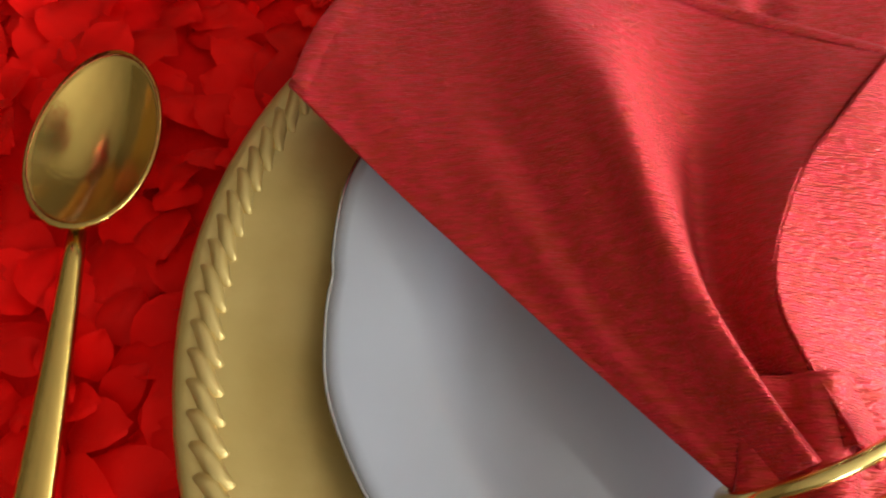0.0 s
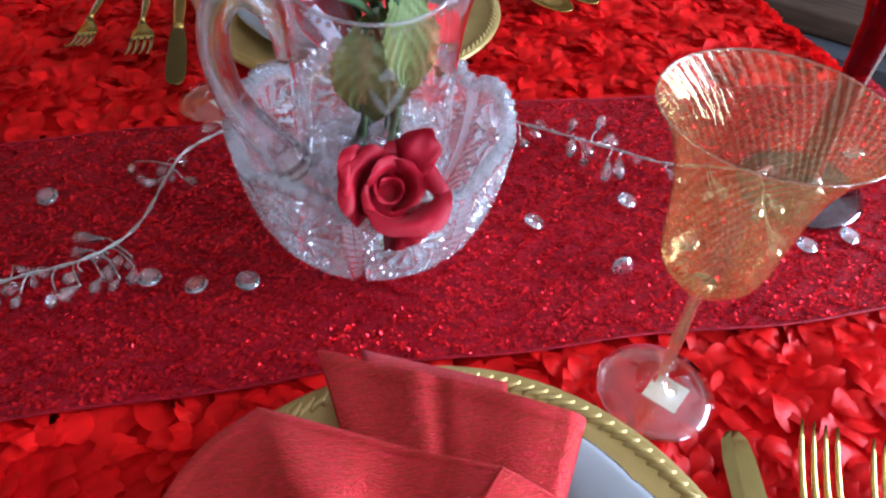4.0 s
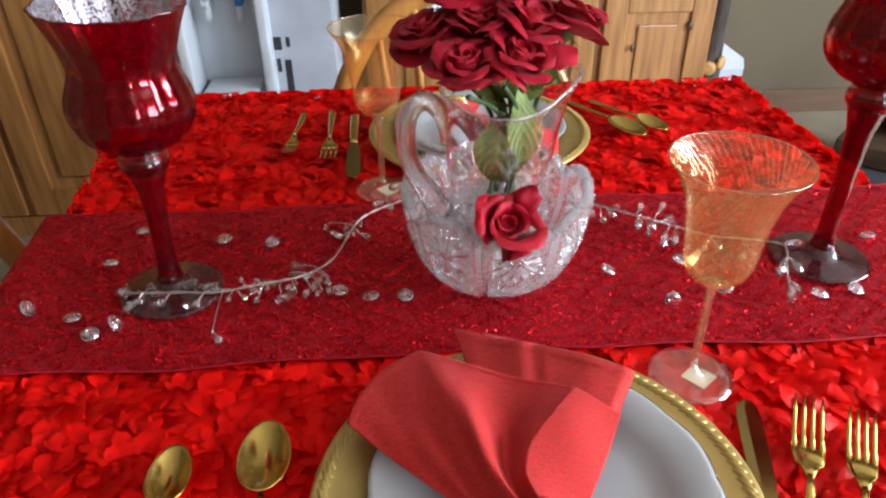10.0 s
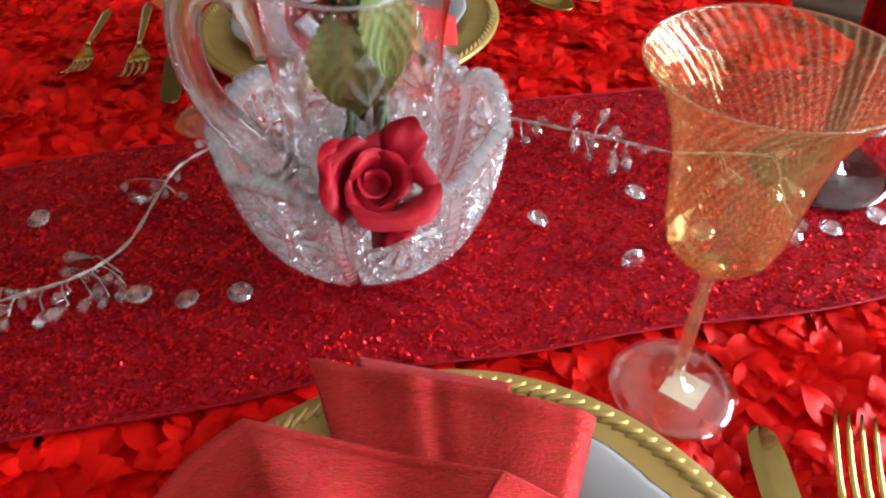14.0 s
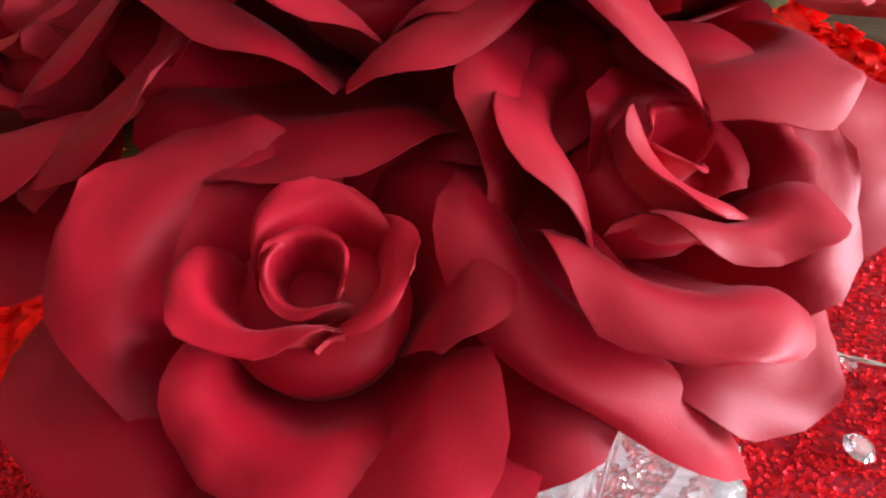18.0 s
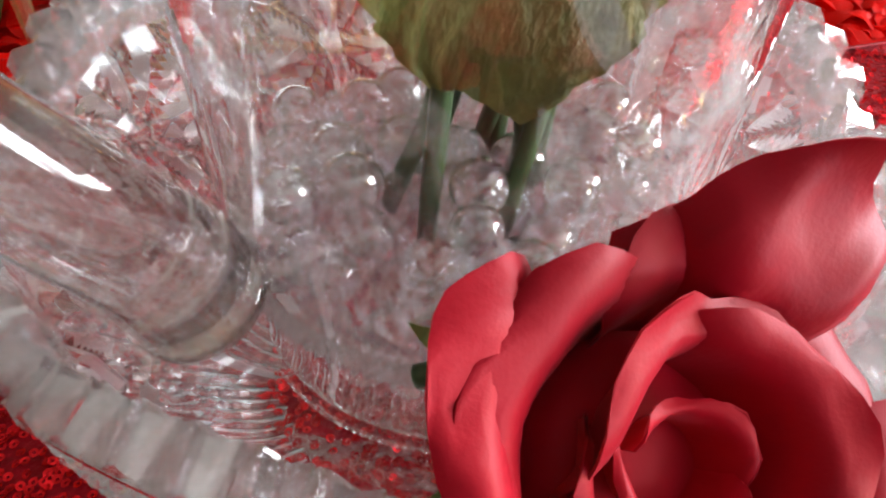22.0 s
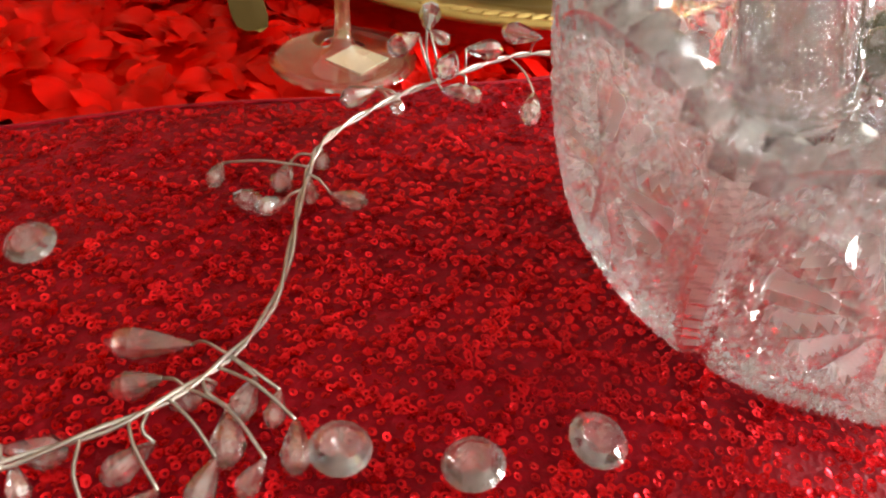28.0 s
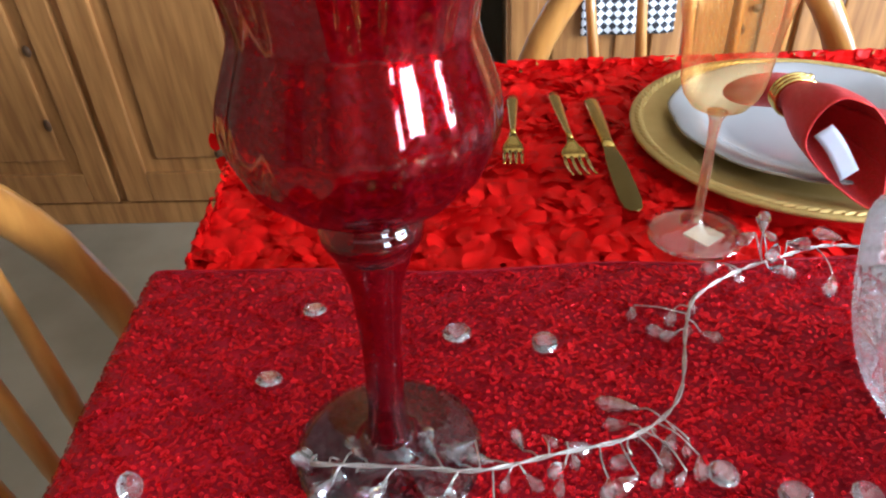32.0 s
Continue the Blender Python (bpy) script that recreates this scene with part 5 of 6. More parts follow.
hp = [hd * r + Vector((0, 0, z - PZ)) for r, z in ((0.0575, 0.166), (0.0582, 0.185), (0.0640, 0.203), (0.0740, 0.2125), (0.0855, 0.2110), (0.0935, 0.200), (0.0962, 0.184), (0.0955, 0.168), (0.0925, 0.152), (0.0860, 0.136), (0.0770, 0.120), (0.0670, 0.102), (0.0610, 0.088))]
hp = smooth_path(hp, 7)
grow = [0.0040 + 0.0052 * min(1, k / 16) + 0.0050 * max(0, (k - 52) / (len(hp) - 53)) ** 1.2 for k in range(len(hp))]
handle = part("handle", tube(hp, grow, 24), M_HANDLE, pt, "solid clear handle")
bm = bmesh.new()
bmesh.ops.create_uvsphere(bm, u_segments=28, v_segments=16, radius=1.0)
part("handle_end", bm, M_HANDLE, handle, "rounded pressed end", m=aim(hp[-1], hp[-1] - hp[-3]) @ Matrix.Diagonal((grow[-1] * 1.03, grow[-1] * 1.03, 0.0065, 1)))
for k in (-10, -7, -4):
    ring = [aim(hp[k], hp[k] - hp[k - 1]) @ Vector((grow[k] * 1.03 * math.cos(q), grow[k] * 1.03 * math.sin(q), 0)) for q in [math.pi * i / 12 for i in range(25)]]
    part("handle_groove", tube(ring, 0.0007, 6), M_PITCHER, handle)
part("base_ring", lathe([(0.0470, 0.0270), (0.0508, 0.0270), (0.0520, 0.0285), (0.0520, 0.0325), (0.0506, 0.0340), (0.0470, 0.0340)], 720, flute=lambda a, k: 1 + 0.008 * math.cos(120 * a) * (k in (1, 2, 3, 4)), close=True), M_RIM, pt, "finely ribbed ring round the body")
part("foot", lathe([(0.0, 0.0), (0.047, 0.0), (0.0500, 0.002), (0.0500, 0.0065), (0.0470, 0.0085), (0.0, 0.0085)], 96), M_INNER, pt, "clear foot")
# frosted flowers and leaves on the body
def on_body(a, z, off=0.0006):
    r = np.interp(z, [q[1] for q in P_PROF], [q[0] for q in P_PROF]) + off
    return Vector((r * math.cos(a), r * math.sin(a), z))


def etched(points_fn, nu, nv, name="etched_flower"):
    part(name, grid_sheet(points_fn, nu, nv), M_FROST, pt, "frosted white etching")


def etch_petal(a, z, ang, ln, wd):
    def fn(u, v):
        s, w = v * ln, (u - 0.5) * wd * math.sin(math.pi * min(1, v * 0.9 + 0.08)) ** 0.8
        return on_body(a + (s * math.cos(ang) - w * math.sin(ang)) / 0.05, z + s * math.sin(ang) + w * math.cos(ang))
    etched(fn, 4, 8, "etched_petal" if ln < 0.015 else "etched_leaf")


for fa, fz in ((273, 0.120), (246, 0.087), (244, 0.138), (226, 0.145), (196, 0.120), (318, 0.105), (335, 0.085)):
    for k in range(3):
        etch_petal(radians(fa), fz, radians(90 + 105 * (k - 1)), 0.0058, 0.0058)
for fa, fz, g, ln in ((273, 0.096, 62, 0.026), (272, 0.094, 118, 0.026), (269, 0.074, 112, 0.024), (252, 0.074, 28, 0.013), (215, 0.086, 48, 0.030), (222, 0.120, 60, 0.020), (212, 0.118, 120, 0.020), (290, 0.078, 70, 0.028), (300, 0.082, 120, 0.024), (325, 0.070, 80, 0.026)):
    etch_petal(radians(fa), fz, radians(g), ln * 0.8, 0.0046)
for fa, fz, g, ln in ((273, 0.072, 90, 0.046), (250, 0.070, 100, 0.016), (240, 0.112, 80, 0.022)):
    etch_petal(radians(fa), fz, radians(g), ln, 0.0012)
for k in range(5):
    for g in (25, 155):
        etch_petal(radians(287), 0.070 + 0.0062 * k, radians(g), 0.0085, 0.0036)

# clear beads that fill the foot of the pitcher
bead_mesh = bpy.data.meshes.new("water_bead")
bm = bmesh.new()
bmesh.ops.create_uvsphere(bm, u_segments=20, v_segments=12, radius=0.0064)
bm.to_mesh(bead_mesh)
bm.free()
bead_mesh.polygons.foreach_set("use_smooth", [True] * len(bead_mesh.polygons))
bead_mesh.materials.append(M_BEAD)
fill = thing("vase_beads", "heap of clear round beads in the foot of the pitcher", "beads", (PC.x, PC.y, T + PZ + 0.009))
rnd = random.Random(21)
for layer in range(4):
    z = 0.0068 + 0.0098 * layer
    for rr, count in ((0.0, 1), (0.0132, 6), (0.0264, 12), (0.0395, 18)):
        for k in range(count):
            if layer == 3 and rnd.random() < 0.45:
                continue
            a = 2 * math.pi * (k + 0.5 * (layer % 2)) / count + rnd.uniform(-0.1, 0.1)
            link("bead", bead_mesh, None, fill, m=Matrix.Translation((rr * math.cos(a), rr * math.sin(a), z + rnd.uniform(-0.001, 0.001))) @ Matrix.Scale(rnd.uniform(0.85, 1.1), 4))


# ---- roses ----
def rose_petal(top_r, height, half_ang, lip, roll, seed, nu=18, nv=16):
    """One two-sided cloth petal about the z axis round angle 0: a cup wall whose lip and side edges roll outwards."""
    rnd = random.Random(seed)
    ph, lean, point = rnd.uniform(0, 6), rnd.uniform(-0.5, 0.5), rnd.uniform(0.8, 1.9)
    line = smooth_path([(0.0025, 0, 0.0), (0.42 * top_r, 0, 0.16 * height), (0.80 * top_r, 0, 0.52 * height), (top_r, 0, 0.88 * height), (top_r + 0.45 * lip, 0, height), (top_r + lip, 0, height - 0.25 * roll), (top_r + 1.18 * lip, 0, height - roll)], 6)
    P = np.zeros((nu + 1, nv + 1, 3))
    for i in range(nu + 1):
        s = i / nu * 2 - 1
        for j in range(nv + 1):
            v = j / nv
            edge = 1 - 0.30 * abs(s) ** 2.6 - 0.15 * point * abs(s)
            k = v * edge * (len(line) - 1)
            q = line[min(int(k), len(line) - 2)].lerp(line[min(int(k), len(line) - 2) + 1], k - min(int(k), len(line) - 2))
            ang = radians(half_ang) * s * (0.68 + 0.32 * math.sin(math.pi * min(0.5, 0.10 + 0.55 * v)))
            r, z = q.x, q.z
            side = min(1.3, abs(s + 0.5 * lean)) ** 2.4 * v * v
            r += 0.62 * lip * side
            z -= 0.45 * lip * side
            crumple = (noise.noise(Vector((2.4 * s + seed, 2.6 * v, ph))) + 0.4 * noise.noise(Vector((6 * s + seed, 5 * v, ph)))) * min(1, top_r / 0.015)
            r += 0.0024 * crumple * v
            z += 0.0016 * crumple * v
            r *= 1 + lean * 0.22 * s + 0.04 * math.sin(3.4 * s + ph) * v
            z += 0.0012 * math.sin(4.5 * s + 2 * ph) * v + 1.5 * lip * point * max(0, 1 - 2.2 * abs(s - 0.3 * lean)) * max(0, v - 0.75)
            P[i, j] = (r * math.cos(ang), r * math.sin(ang), z)
    du, dv = np.gradient(P, axis=0), np.gradient(P, axis=1)
    nrm = np.cross(du, dv)
    nrm /= np.linalg.norm(nrm, axis=2, keepdims=True) + 1e-12
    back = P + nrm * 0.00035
    n1 = nv + 1
    me = bpy.data.meshes.new("petal")
    N = (nu + 1) * n1
    faces, kind = [], []
    for i in range(nu):
        for j in range(nv):
            a = i * n1 + j
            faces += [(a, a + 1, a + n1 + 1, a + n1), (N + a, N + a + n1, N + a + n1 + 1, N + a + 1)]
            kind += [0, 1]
    me.from_pydata(np.concatenate([P.reshape(-1, 3), back.reshape(-1, 3)]).tolist(), [], faces)
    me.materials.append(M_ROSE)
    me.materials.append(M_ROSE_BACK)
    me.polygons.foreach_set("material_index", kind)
    me.polygons.foreach_set("use_smooth", [True] * len(faces))
    me.update()
    return me


PETALS = {}
# rows of petals: count, radius of the cup, height, half angle, width of the lip, how far it rolls down
ROSE_ROWS = ((2, 0.0050, 0.0275, 112, 0.0022, 0.0006), (3, 0.0115, 0.0300, 78, 0.0050, 0.0014), (3, 0.0185, 0.0320, 66, 0.0095, 0.0034),
             (3, 0.0265, 0.0290, 60, 0.0135, 0.0050), (4, 0.0330, 0.0200, 50, 0.0150, 0.0055))
LOOSE_ROWS = ((2, 0.0060, 0.0290, 108, 0.0026, 0.0006), (3, 0.0125, 0.0325, 84, 0.0055, 0.0014), (3, 0.0185, 0.0320, 74, 0.0090, 0.0032))


def rose(name, m, label, scale=1.0, seed=0, stem=None, rows=ROSE_ROWS, turn=None):
    """A cloth rose that opens along +z: bud, inner and outer petals, each a part."""
    r = thing(name, label, "rose", m @ Matrix.Scale(scale, 4), group="cloth roses")
    rnd = random.Random(seed)
    for n, row in enumerate(rows):
        count = row[0]
        start = rnd.uniform(0, 360) if turn is None else turn + 60 * n
        for k in range(count):
            a = start + 360 / count * k + rnd.uniform(-16, 16)
            kind = (len(rows), n, rnd.randrange(5))
            mm = rz(a) @ Matrix.Translation((0, 0, -0.0010 * n)) @ Matrix.Rotation(rnd.uniform(-0.08, 0.22) * (n > 1), 4, 'Y') @ Matrix.Rotation(rnd.uniform(-0.18, 0.18) * (n > 0), 4, 'X') @ Matrix.Diagonal((rnd.uniform(0.92, 1.12), rnd.uniform(0.9, 1.12), rnd.uniform(0.86, 1.12), 1))
            if kind not in PETALS:
                PETALS[kind] = rose_petal(*row[1:], 10 * n + kind[2])
            link("petal", PETALS[kind], None, r, m=mm)
    part("heart", lathe([(0.002, -0.002), (0.010, 0.002), (0.0150, 0.010), (0.0160, 0.016), (0.012, 0.019), (0.0005, 0.020)], 20), M_ROSE, r)
    part("calyx", lathe([(0.002, -0.022), (0.006, -0.018), (0.009, -0.010), (0.012, -0.006), (0.004, -0.004)], 16), M_LEAF, r, "green calyx")
    for k in range(5):
        mm = rz(72 * k + 20) @ Matrix.Translation((0.009, 0, -0.010)) @ Matrix.Rotation(radians(110), 4, 'Y')
        part("sepal", grid_sheet(lambda u, v: Vector((-0.002 * math.sin(3 * v), (u - 0.5) * 0.007 * (1 - v) ** 0.6, 0.020 * v)), 3, 6), M_LEAF, r, m=mm)
    if stem:
        inv = (m @ Matrix.Scale(scale, 4)).inverted()
        part("stem", tube([inv @ p for p in smooth_path(stem, 6)], 0.0023 / scale, 8), M_STEM, r, "green plastic stem")
    return r


def leaf(name_parent, m, ln, wd, seed=0):
    def fn(u, v):
        s = u * 2 - 1
        w = wd * 0.5 * math.sin(math.pi * min(1, v * 0.93 + 0.04)) ** 0.75 * (1 + 0.06 * (1 - 2 * ((v * 13) % 1.0)))
        return Vector((s * w, ln * v, 0.10 * ln * math.sin(2.6 * v) - 0.10 * wd * (1 - abs(s)) + 0.006 * math.sin(5 * v + seed) * s + 0.0009 * math.sin(38 * (v - 0.45 * abs(s)))))
    return part("leaf", grid_sheet(fn, 16, 44), M_LEAF_PALE if seed in (1, 2, 5, 8, 9) else M_LEAF, name_parent, "serrated cloth leaf", m=m)


def fall(head, at, to, shape, seed):
    """One more wide petal, which falls away from a rose towards a place over the table."""
    w = at.inverted() @ Vector((to[0], to[1], T + to[2]))
    link("petal", rose_petal(*shape, seed), None, head, m=rz(math.degrees(math.atan2(w.y, w.x))) @ Matrix.Translation((0, 0, -0.002)))


foot = Vector((PC.x, PC.y, T + 0.078))
HEADS = (((0.033, 0.240, 0.278), (-0.06, -0.28, 0.96), 0.68, 1), ((0.081, 0.249, 0.281), (0.30, -0.25, 0.92), 0.68, 2), ((0.0475, 0.287, 0.298), (0.05, -0.12, 0.99), 0.70, 3),
         ((0.096, 0.286, 0.298), (0.38, 0.0, 0.92), 0.70, 4), ((-0.002, 0.300, 0.289), (-0.36, -0.10, 0.93), 0.74, 5), ((0.141, 0.310, 0.294), (0.50, 0.10, 0.86), 0.74, 6),
         ((0.034, 0.329, 0.322), (-0.15, 0.0, 0.98), 0.76, 7), ((0.068, 0.318, 0.306), (0.05, 0.05, 1.0), 0.64, 9), ((0.090, 0.338, 0.326), (0.12, 0.05, 0.99), 0.76, 8))
for k, (p, d, s, seed) in enumerate(HEADS):
    p = Vector((p[0], p[1], T + p[2]))
    d = Vector(d).normalized()
    mid = Vector((PC.x + 0.012 + (p.x - PC.x) * 0.28, PC.y + (p.y - PC.y) * 0.28, T + 0.19))
    at = aim(p - d * 0.030 * s, d, 40 * k)
    head = rose("artificial_rose", at, "burgundy cloth rose with green stem in the glass pitcher", s, seed,
                [p - d * 0.045, mid, foot + Vector((0.016 * math.cos(k), 0.016 * math.sin(k), 0.006))])
    if k == 1:
        fall(head, at, (0.150, 0.268, 0.256), (0.040, 0.030, 30, 0.028, 0.006), 64)
# sprig of leaves in the pitcher
sp = thing("leaf_sprig", "green cloth leaves on a stem inside the pitcher", "leaves", (0, 0, 0))
part("stem", tube(smooth_path([(0.085, 0.325, T + 0.05), (0.088, 0.315, T + 0.12), (0.085, 0.318, T + 0.19), (0.07, 0.312, T + 0.235)], 6), 0.0017, 8), M_STEM, sp)
for base, tipp, wd, nrm, sd in (((0.078, 0.306, 0.196), (0.063, 0.296, 0.132), 0.056, (0.1, -1, 0.15), 0), ((0.086, 0.300, 0.226), (0.089, 0.288, 0.155), 0.032, (0.4, -0.85, 0.2), 1),
                                ((0.086, 0.318, 0.205), (0.105, 0.300, 0.238), 0.03, (0.3, -0.7, 0.6), 2), ((0.09, 0.32, 0.19), (0.112, 0.305, 0.150), 0.028, (0.8, -0.5, 0.2), 3),
                                ((0.080, 0.320, 0.20), (0.050, 0.300, 0.222), 0.03, (-0.2, -0.5, 0.8), 4), ((0.085, 0.33, 0.20), (0.115, 0.335, 0.235), 0.032, (0.2, -0.3, 0.9), 5),
                                ((0.070, 0.315, 0.21), (0.066, 0.270, 0.236), 0.030, (0.1, -0.4, 0.9), 6), ((0.075, 0.33, 0.22), (0.030, 0.318, 0.246), 0.034, (-0.3, -0.4, 0.85), 7), ((0.09, 0.31, 0.225), (0.118, 0.275, 0.235), 0.030, (0.3, -0.5, 0.8), 8), ((0.08, 0.32, 0.21), (0.083, 0.292, 0.246), 0.026, (0.1, -0.9, 0.4), 9)):
    b, t_ = Vector((base[0], base[1], base[2] + T)), Vector((tipp[0], tipp[1], tipp[2] + T))
    ydir = (t_ - b).normalized()
    zdir = Vector(nrm)
    xdir = ydir.cross(zdir).normalized()
    zdir = xdir.cross(ydir)
    mm = Matrix.Translation(b) @ Matrix((xdir, ydir, zdir)).transposed().to_4x4()
    leaf(sp, mm, (t_ - b).length, wd, sd)

# the single rose laid in the bowl: a loose cup with three wide petals that fall away from it
d0 = Vector((0.12, -0.60, 0.78)).normalized()
p0 = Vector((0.0715, 0.2345, T + 0.121))
laid = aim(p0 - d0 * 0.028, d0, 25)
laid_rose = rose("artificial_rose", laid, "single burgundy cloth rose lying on the rim of the bowl", 1.02, 12,
                 [p0 - d0 * 0.030, Vector((0.066, 0.268, T + 0.099)), Vector((0.058, 0.272, T + 0.095)), Vector((0.050, 0.2745, T + 0.091))], LOOSE_ROWS, 10)
for to, shape, seed in (((0.108, 0.272, 0.145), (0.0215, 0.0340, 31, 0.0150, 0.0010), 61), ((0.086, 0.2190, 0.080), (0.0220, 0.0265, 32, 0.0110, 0.0055), 62), ((0.040, 0.255, 0.118), (0.0215, 0.0320, 42, 0.0100, 0.0040), 63)):
    fall(laid_rose, laid, to, shape, seed)

# ---- scattered gems ----
def gem_mesh():
    """A brilliant-cut stone, table side up."""
    bm = bmesh.new()
    n = 16
    r = 0.0108
    girdle = [bm.verts.new((r * math.cos(2 * math.pi * k / n), r * math.sin(2 * math.pi * k / n), 0.0068)) for k in range(n)]
    girdle2 = [bm.verts.new((r * math.cos(2 * math.pi * k / n), r * math.sin(2 * math.pi * k / n), 0.0062)) for k in range(n)]
    table = [bm.verts.new((r * 0.6 * math.cos(2 * math.pi * (k + 0.5) / n), r * 0.6 * math.sin(2 * math.pi * (k + 0.5) / n), 0.0098)) for k in range(n)]
    mid = [bm.verts.new((r * 0.5 * math.cos(2 * math.pi * (k + 0.5) / n), r * 0.5 * math.sin(2 * math.pi * (k + 0.5) / n), 0.0028)) for k in range(n)]
    tip = bm.verts.new((0, 0, 0.0))
    bm.faces.new(table)
    for k in range(n):
        k2 = (k + 1) % n
        bm.faces.new((girdle[k], girdle[k2], table[k]))
        bm.faces.new((table[k], girdle[k2], table[k2]))
        bm.faces.new((girdle2[k], girdle2[k2], girdle[k2], girdle[k]))
        bm.faces.new((girdle2[k], mid[k], girdle2[k2]))
        bm.faces.new((mid[k], mid[k2], girdle2[k2]))
        bm.faces.new((mid[k], tip, mid[k2]))
    return bm


def gem_rim():
    """A band added round the stone's widest line, whose milky colour imitates a bright glint."""
    bm = bmesh.new()
    n = 32
    rings = [[bm.verts.new((r * math.cos(2 * math.pi * k / n), r * math.sin(2 * math.pi * k / n), z)) for k in range(n)] for r, z in ((0.0110, 0.0058), (0.0112, 0.0066), (0.0096, 0.0085), (0.0094, 0.0080))]
    for i in range(4):
        for k in range(n):
            bm.faces.new((rings[i][k], rings[i][(k + 1) % n], rings[(i + 1) % 4][(k + 1) % n], rings[(i + 1) % 4][k]))
    return bm


GEMS = ((-0.241, 0.407, 0), (-0.183, 0.399, 15), (-0.096, 0.296, 5), (-0.062, 0.283, 8), (-0.027, 0.283, 12), (0.195, 0.314, 20), (0.249, 0.259, 75), (0.404, 0.256, 4), (0.516, 0.361, 18), (-0.366, 0.267, 6),
        (-0.360, 0.365, 14), (-0.343, 0.432, 10), (0.280, 0.328, 12), (0.312, 0.274, 25), (0.445, 0.262, 15), (-0.421, 0.285, 60), (-0.338, 0.241, 18), (-0.321, 0.253, 55), (0.536, 0.291, 10))
first_gem = None
rnd = random.Random(8)
for x, y, tilt in GEMS:
    spin = rnd.uniform(0, 360)
    m = Matrix.Translation((x, y, T + 0.0032 + (0.003 if tilt > 40 else 0))) @ rz(spin) @ Matrix.Rotation(radians(tilt), 4, 'X') @ Matrix.Translation((0, 0, -0.0008)) @ Matrix.Scale(0.88, 4)
    if first_gem is None:
        first_gem = part("gemstone", gem_mesh(), M_CRYSTAL, None, smooth=False)
        part("rim", gem_rim(), M_CRYSTAL_RIM, first_gem, "bevelled rim with its glint in the colour", smooth=False)
        tagged(first_gem, "clear faceted acrylic gem lying on the runner", "gem", "scattered gems")
        first_gem.matrix_world = m
    else:
        copy_thing(first_gem, m)


# ---- crystal sprays ----
def drop_mesh():
    bm = lathe([(0.0007, 0), (0.0013, 0.0014), (0.0030, 0.006), (0.0042, 0.0105), (0.0034, 0.0135), (0.0012, 0.0158), (0.0, 0.0160)], 8)
    return bm


DROP_ME = None


def spray(label, line, twigs, seed, drops=()):
    global DROP_ME
    s = thing("crystal_spray", label, "garland", (0, 0, T), group="crystal sprays")
    rnd = random.Random(seed)
    pts = smooth_path([Vector(p) for p in line], 8)
    n = len(pts)
    for ph in (0.0, math.pi):
        tw = []
        for i, p in enumerate(pts):
            d = (pts[min(i + 1, n - 1)] - pts[max(i - 1, 0)]).normalized()
            side = d.cross(Vector((0, 0, 1))).normalized()
            tw.append(p + 0.0008 * (side * math.cos(i * 0.9 + ph) + Vector((0, 0, 1)) * math.sin(i * 0.9 + ph)))
        part("wire", tube(tw, 0.00072, 6), M_WIRE, s, "twisted silver wire")
    for at, ang, ln, count in twigs:
        k = at * (n - 1)
        i = min(int(k), n - 2)
        p = pts[i].lerp(pts[i + 1], k - i)
        d = (pts[i + 1] - pts[i]).normalized()
        side = Vector((d.x, d.y, 0)).normalized()
        w = rz(ang) @ side
        end = p + w * ln
        end.z = max(0.005, p.z * 0.5)
        mid = p.lerp(end, 0.5) + Vector((0, 0, 0.002))
        part("twig", tube(smooth_path([p, mid, end], 4), 0.0006, 5), M_WIRE, s)
        for q in range(count):
            dd = (w + Vector((rnd.uniform(-0.5, 0.5), rnd.uniform(-0.5, 0.5), rnd.uniform(-0.1, 0.35)))).normalized()
            b = p.lerp(end, 1.0 if q == 0 else rnd.uniform(0.35, 0.9))
            mm = aim(b, dd, rnd.uniform(0, 90)) @ Matrix.Scale(rnd.uniform(0.75, 1.2), 4)
            if DROP_ME is None:
                DROP_ME = part("crystal_drop", drop_mesh(), M_CRYSTAL, s, smooth=False, m=mm).data
            else:
                link("crystal_drop", DROP_ME, None, s, m=mm)
    for a, b in drops:
        a, b = Vector(a), Vector(b)
        p = min(pts, key=lambda q: (q - a).length)
        mid = p.lerp(a, 0.5) + Vector((rnd.uniform(-0.002, 0.002), rnd.uniform(-0.002, 0.002), 0.002))
        part("twig", tube(smooth_path([p, mid, a], 4), 0.00055, 5), M_WIRE, s)
        ln = (b - a).length
        link("crystal_drop", DROP_ME, None, s, m=aim(a, b - a, rnd.uniform(0, 90)) @ Matrix.Diagonal((max(0.8, min(1.25, ln / 0.014)), max(0.8, min(1.25, ln / 0.014)), max(0.7, ln / 0.016), 1)))
    return s


LEFT = ((0.085, 0.470, 0.018), (0.050, 0.479, 0.021), (0.020, 0.480, 0.022), (-0.012, 0.470, 0.020), (-0.046, 0.458, 0.016), (-0.078, 0.434, 0.014), (-0.091, 0.405, 0.012), (-0.108, 0.347, 0.012), (-0.138, 0.318, 0.012), (-0.182, 0.305, 0.012), (-0.225, 0.293, 0.013), (-0.262, 0.294, 0.014), (-0.318, 0.296, 0.014))
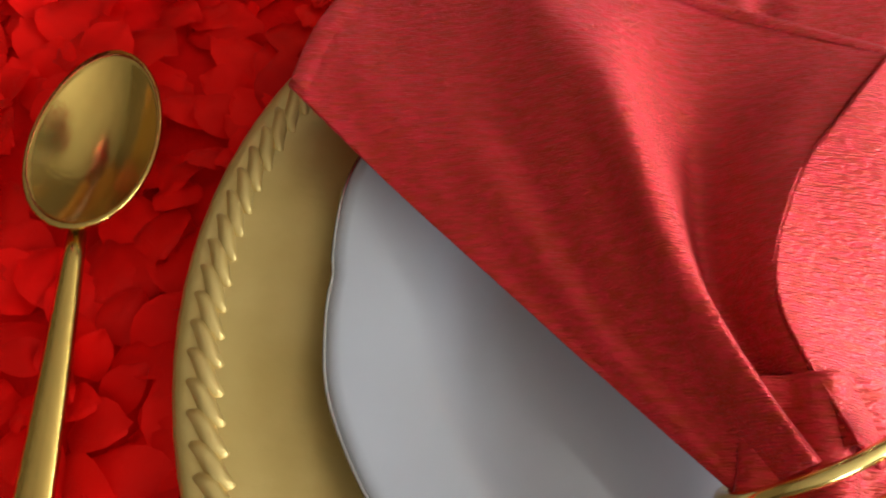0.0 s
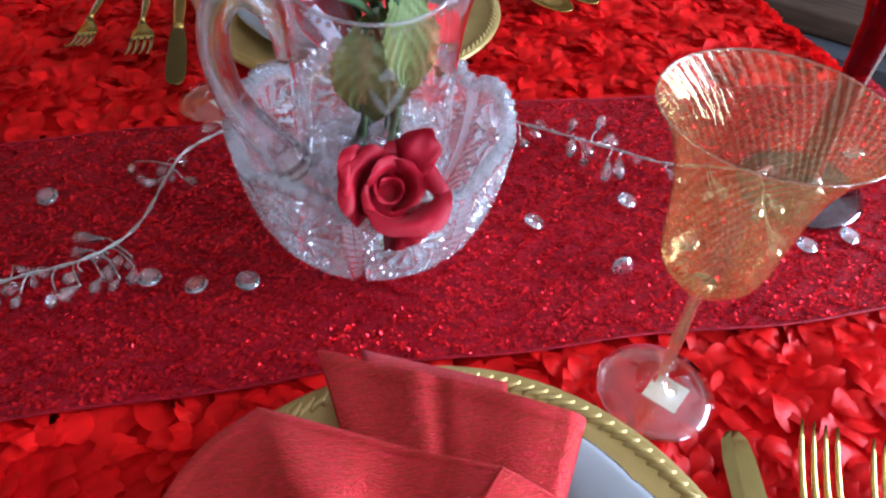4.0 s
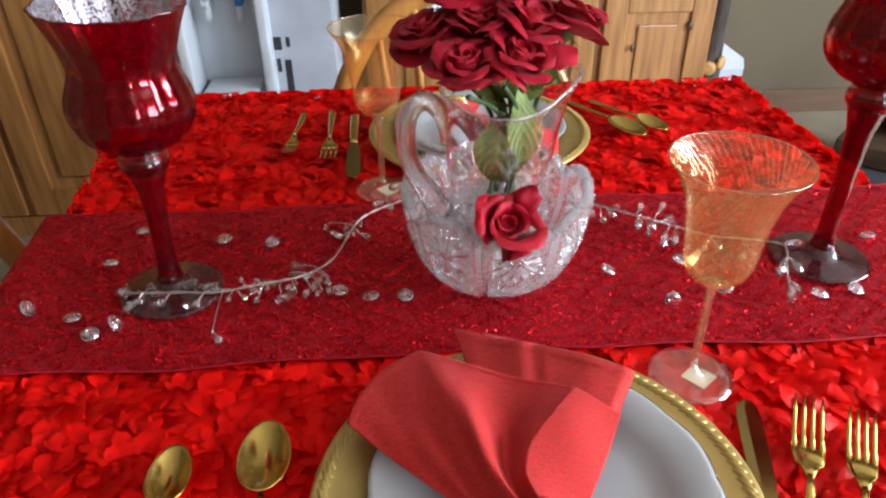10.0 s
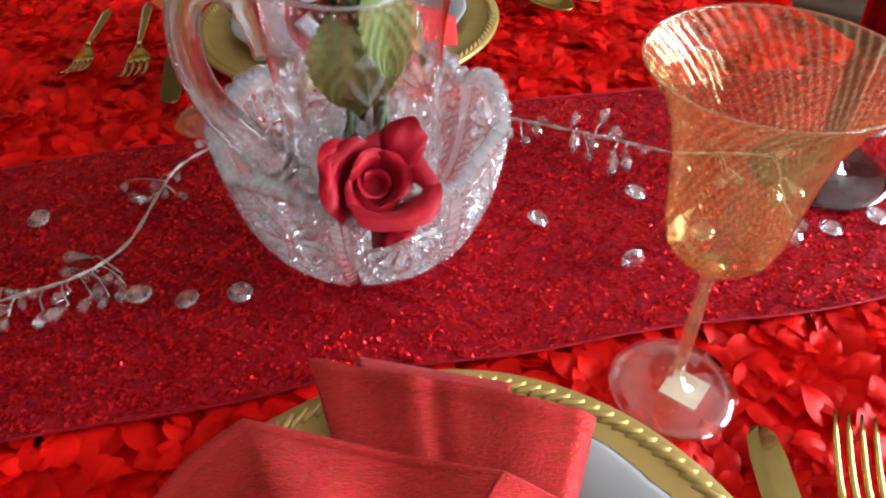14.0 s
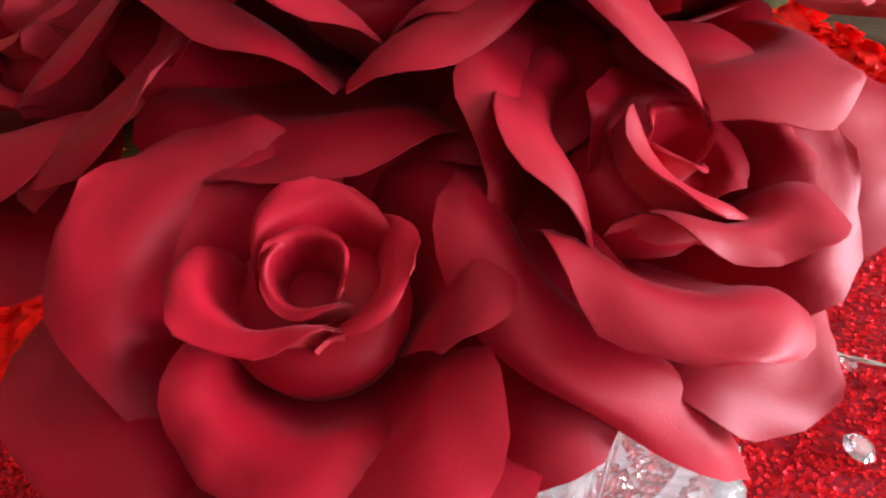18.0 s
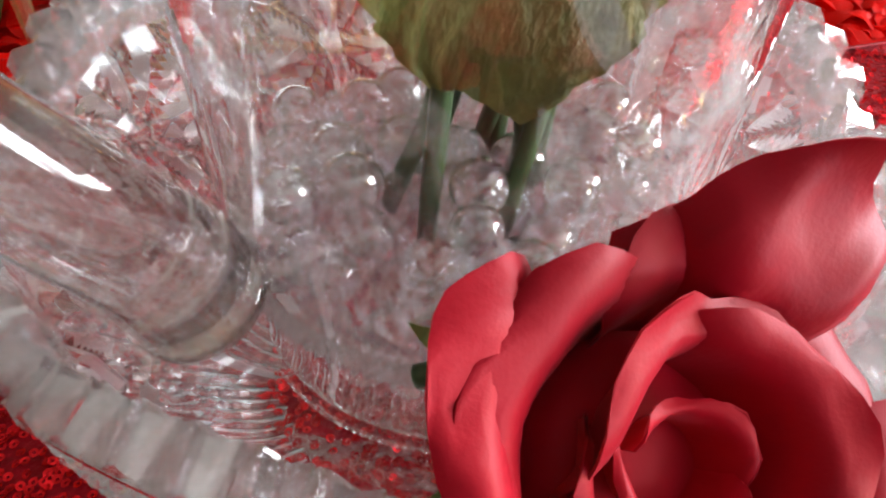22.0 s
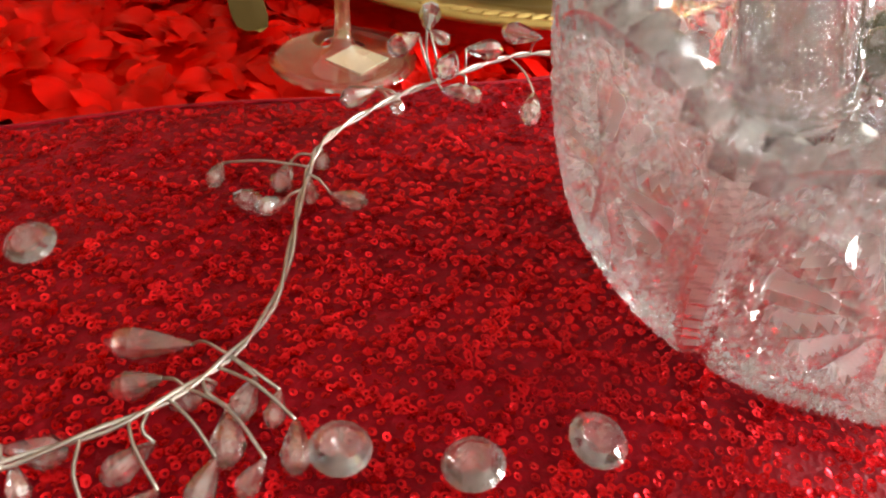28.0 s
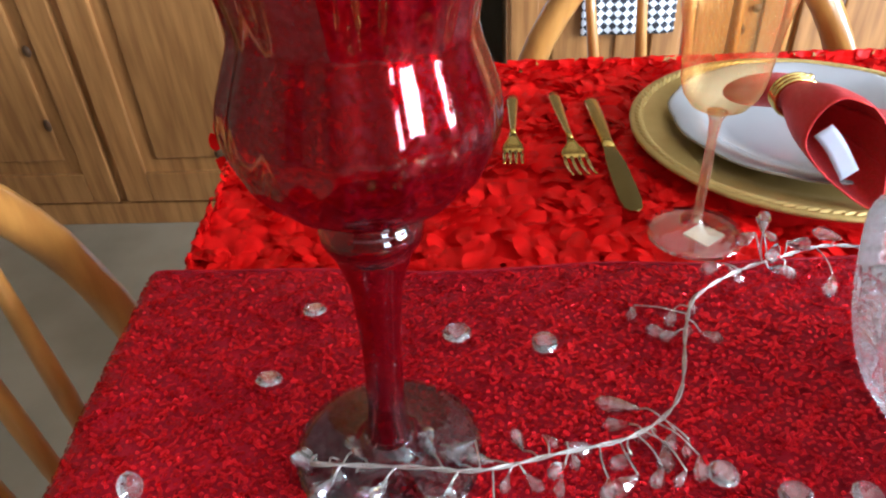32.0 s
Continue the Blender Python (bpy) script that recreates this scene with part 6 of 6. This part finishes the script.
# foot and tip of each drop, stretch by stretch of the wire
DROPS_BEND = (((-0.132, 0.339, 0.009), (-0.157, 0.348, 0.006)), ((-0.14, 0.328, 0.009), (-0.155, 0.329, 0.006)), ((-0.126, 0.323, 0.009), (-0.139, 0.32, 0.006)), ((-0.123, 0.314, 0.009), (-0.125, 0.297, 0.006)), ((-0.127, 0.299, 0.009), (-0.134, 0.287, 0.006)), ((-0.115, 0.296, 0.009), (-0.121, 0.29, 0.006)), ((-0.109, 0.317, 0.009), (-0.112, 0.309, 0.006)), ((-0.106, 0.306, 0.009), (-0.108, 0.291, 0.006)), ((-0.115, 0.323, 0.009), (-0.122, 0.311, 0.006)), ((-0.142, 0.307, 0.009), (-0.155, 0.3, 0.006)), ((-0.141, 0.293, 0.009), (-0.156, 0.284, 0.006)), ((-0.157, 0.291, 0.009), (-0.16, 0.277, 0.006)), ((-0.119, 0.432, 0.009), (-0.124, 0.421, 0.006)), ((-0.093, 0.428, 0.009), (-0.1, 0.414, 0.006)), ((-0.08, 0.437, 0.009), (-0.081, 0.425, 0.006)), ((-0.087, 0.415, 0.009), (-0.089, 0.404, 0.006)))
DROPS_BOWL = (((-0.028, 0.469, 0.042), (-0.018, 0.498, 0.04)), ((-0.029, 0.478, 0.036), (-0.045, 0.468, 0.034)), ((-0.024, 0.478, 0.038), (-0.019, 0.471, 0.036)), ((-0.013, 0.475, 0.028), (-0.024, 0.457, 0.026)), ((-0.008, 0.473, 0.03), (0.01, 0.474, 0.028)), ((0.027, 0.47, 0.035), (0.013, 0.484, 0.033)), ((0.021, 0.456, 0.015), (0.01, 0.434, 0.013)), ((-0.05, 0.47, 0.015), (-0.067, 0.465, 0.013)), ((-0.049, 0.47, 0.015), (-0.044, 0.464, 0.013)), ((-0.022, 0.46, 0.018), (-0.009, 0.459, 0.016)), ((-0.01, 0.463, 0.018), (-0.008, 0.45, 0.016)), ((-0.041, 0.461, 0.015), (-0.045, 0.45, 0.013)))
DROPS_END = (((-0.317, 0.305, 0.01), (-0.321, 0.298, 0.007)), ((-0.304, 0.302, 0.01), (-0.302, 0.285, 0.007)), ((-0.293, 0.294, 0.01), (-0.275, 0.3, 0.007)), ((-0.297, 0.307, 0.01), (-0.293, 0.314, 0.007)), ((-0.228, 0.315, 0.01), (-0.244, 0.304, 0.007)), ((-0.19, 0.319, 0.01), (-0.182, 0.314, 0.007)), ((-0.178, 0.313, 0.01), (-0.163, 0.31, 0.007)), ((-0.21, 0.293, 0.01), (-0.213, 0.284, 0.007)), ((-0.201, 0.293, 0.01), (-0.192, 0.284, 0.007)), ((-0.175, 0.308, 0.01), (-0.173, 0.299, 0.007)))
spray("silver wire spray with clear crystal drops beside the bowl", LEFT, [(0.82, 78, 0.060, 1), (0.88, -60, 0.02, 2), (0.80, -40, 0.018, 2), (0.74, 55, 0.013, 2), (0.77, -65, 0.013, 1), (0.84, -50, 0.012, 2), (0.86, 60, 0.014, 2), (0.93, 50, 0.012, 2), (0.95, -60, 0.012, 3), (0.97, 65, 0.010, 3), (0.985, -30, 0.010, 3), (0.50, -60, 0.010, 2), (0.48, 70, 0.010, 1)], 2, DROPS_BEND + DROPS_BOWL + DROPS_END)
RIGHT = ((0.150, 0.452, 0.022), (0.178, 0.447, 0.020), (0.208, 0.437, 0.018), (0.247, 0.415, 0.016), (0.288, 0.390, 0.014), (0.328, 0.364, 0.013), (0.366, 0.354, 0.013), (0.400, 0.340, 0.014), (0.399, 0.322, 0.013), (0.389, 0.301, 0.012), (0.371, 0.251, 0.010))
DROPS_MID = (((0.200, 0.435, 0.018), (0.202, 0.412, 0.014)), ((0.221, 0.425, 0.018), (0.229, 0.413, 0.014)), ((0.258, 0.408, 0.018), (0.248, 0.385, 0.012)), ((0.263, 0.400, 0.018), (0.269, 0.384, 0.012)), ((0.281, 0.376, 0.016), (0.268, 0.350, 0.010)), ((0.290, 0.376, 0.016), (0.283, 0.352, 0.010)), ((0.300, 0.377, 0.016), (0.308, 0.368, 0.012)), ((0.278, 0.405, 0.022), (0.288, 0.417, 0.030)), ((0.325, 0.356, 0.014), (0.333, 0.340, 0.010)), ((0.255, 0.411, 0.020), (0.264, 0.422, 0.026)), ((0.204, 0.437, 0.020), (0.210, 0.448, 0.028)), ((0.240, 0.420, 0.016), (0.230, 0.431, 0.020)))
DROPS_TAIL = (((0.404, 0.341, 0.014), (0.428, 0.345, 0.010)), ((0.390, 0.310, 0.014), (0.374, 0.285, 0.010)), ((0.398, 0.309, 0.014), (0.400, 0.289, 0.010)), ((0.374, 0.263, 0.012), (0.369, 0.242, 0.008)), ((0.378, 0.276, 0.012), (0.384, 0.256, 0.008)), ((0.360, 0.336, 0.014), (0.363, 0.314, 0.010)), ((0.354, 0.330, 0.014), (0.345, 0.314, 0.010)))
spray("silver wire spray with clear crystal drops near the taller holder", RIGHT, [(0.12, 60, 0.012, 1), (0.22, -70, 0.012, 1), (0.34, -60, 0.018, 1), (0.37, 55, 0.014, 2)], 6, DROPS_MID + DROPS_TAIL)
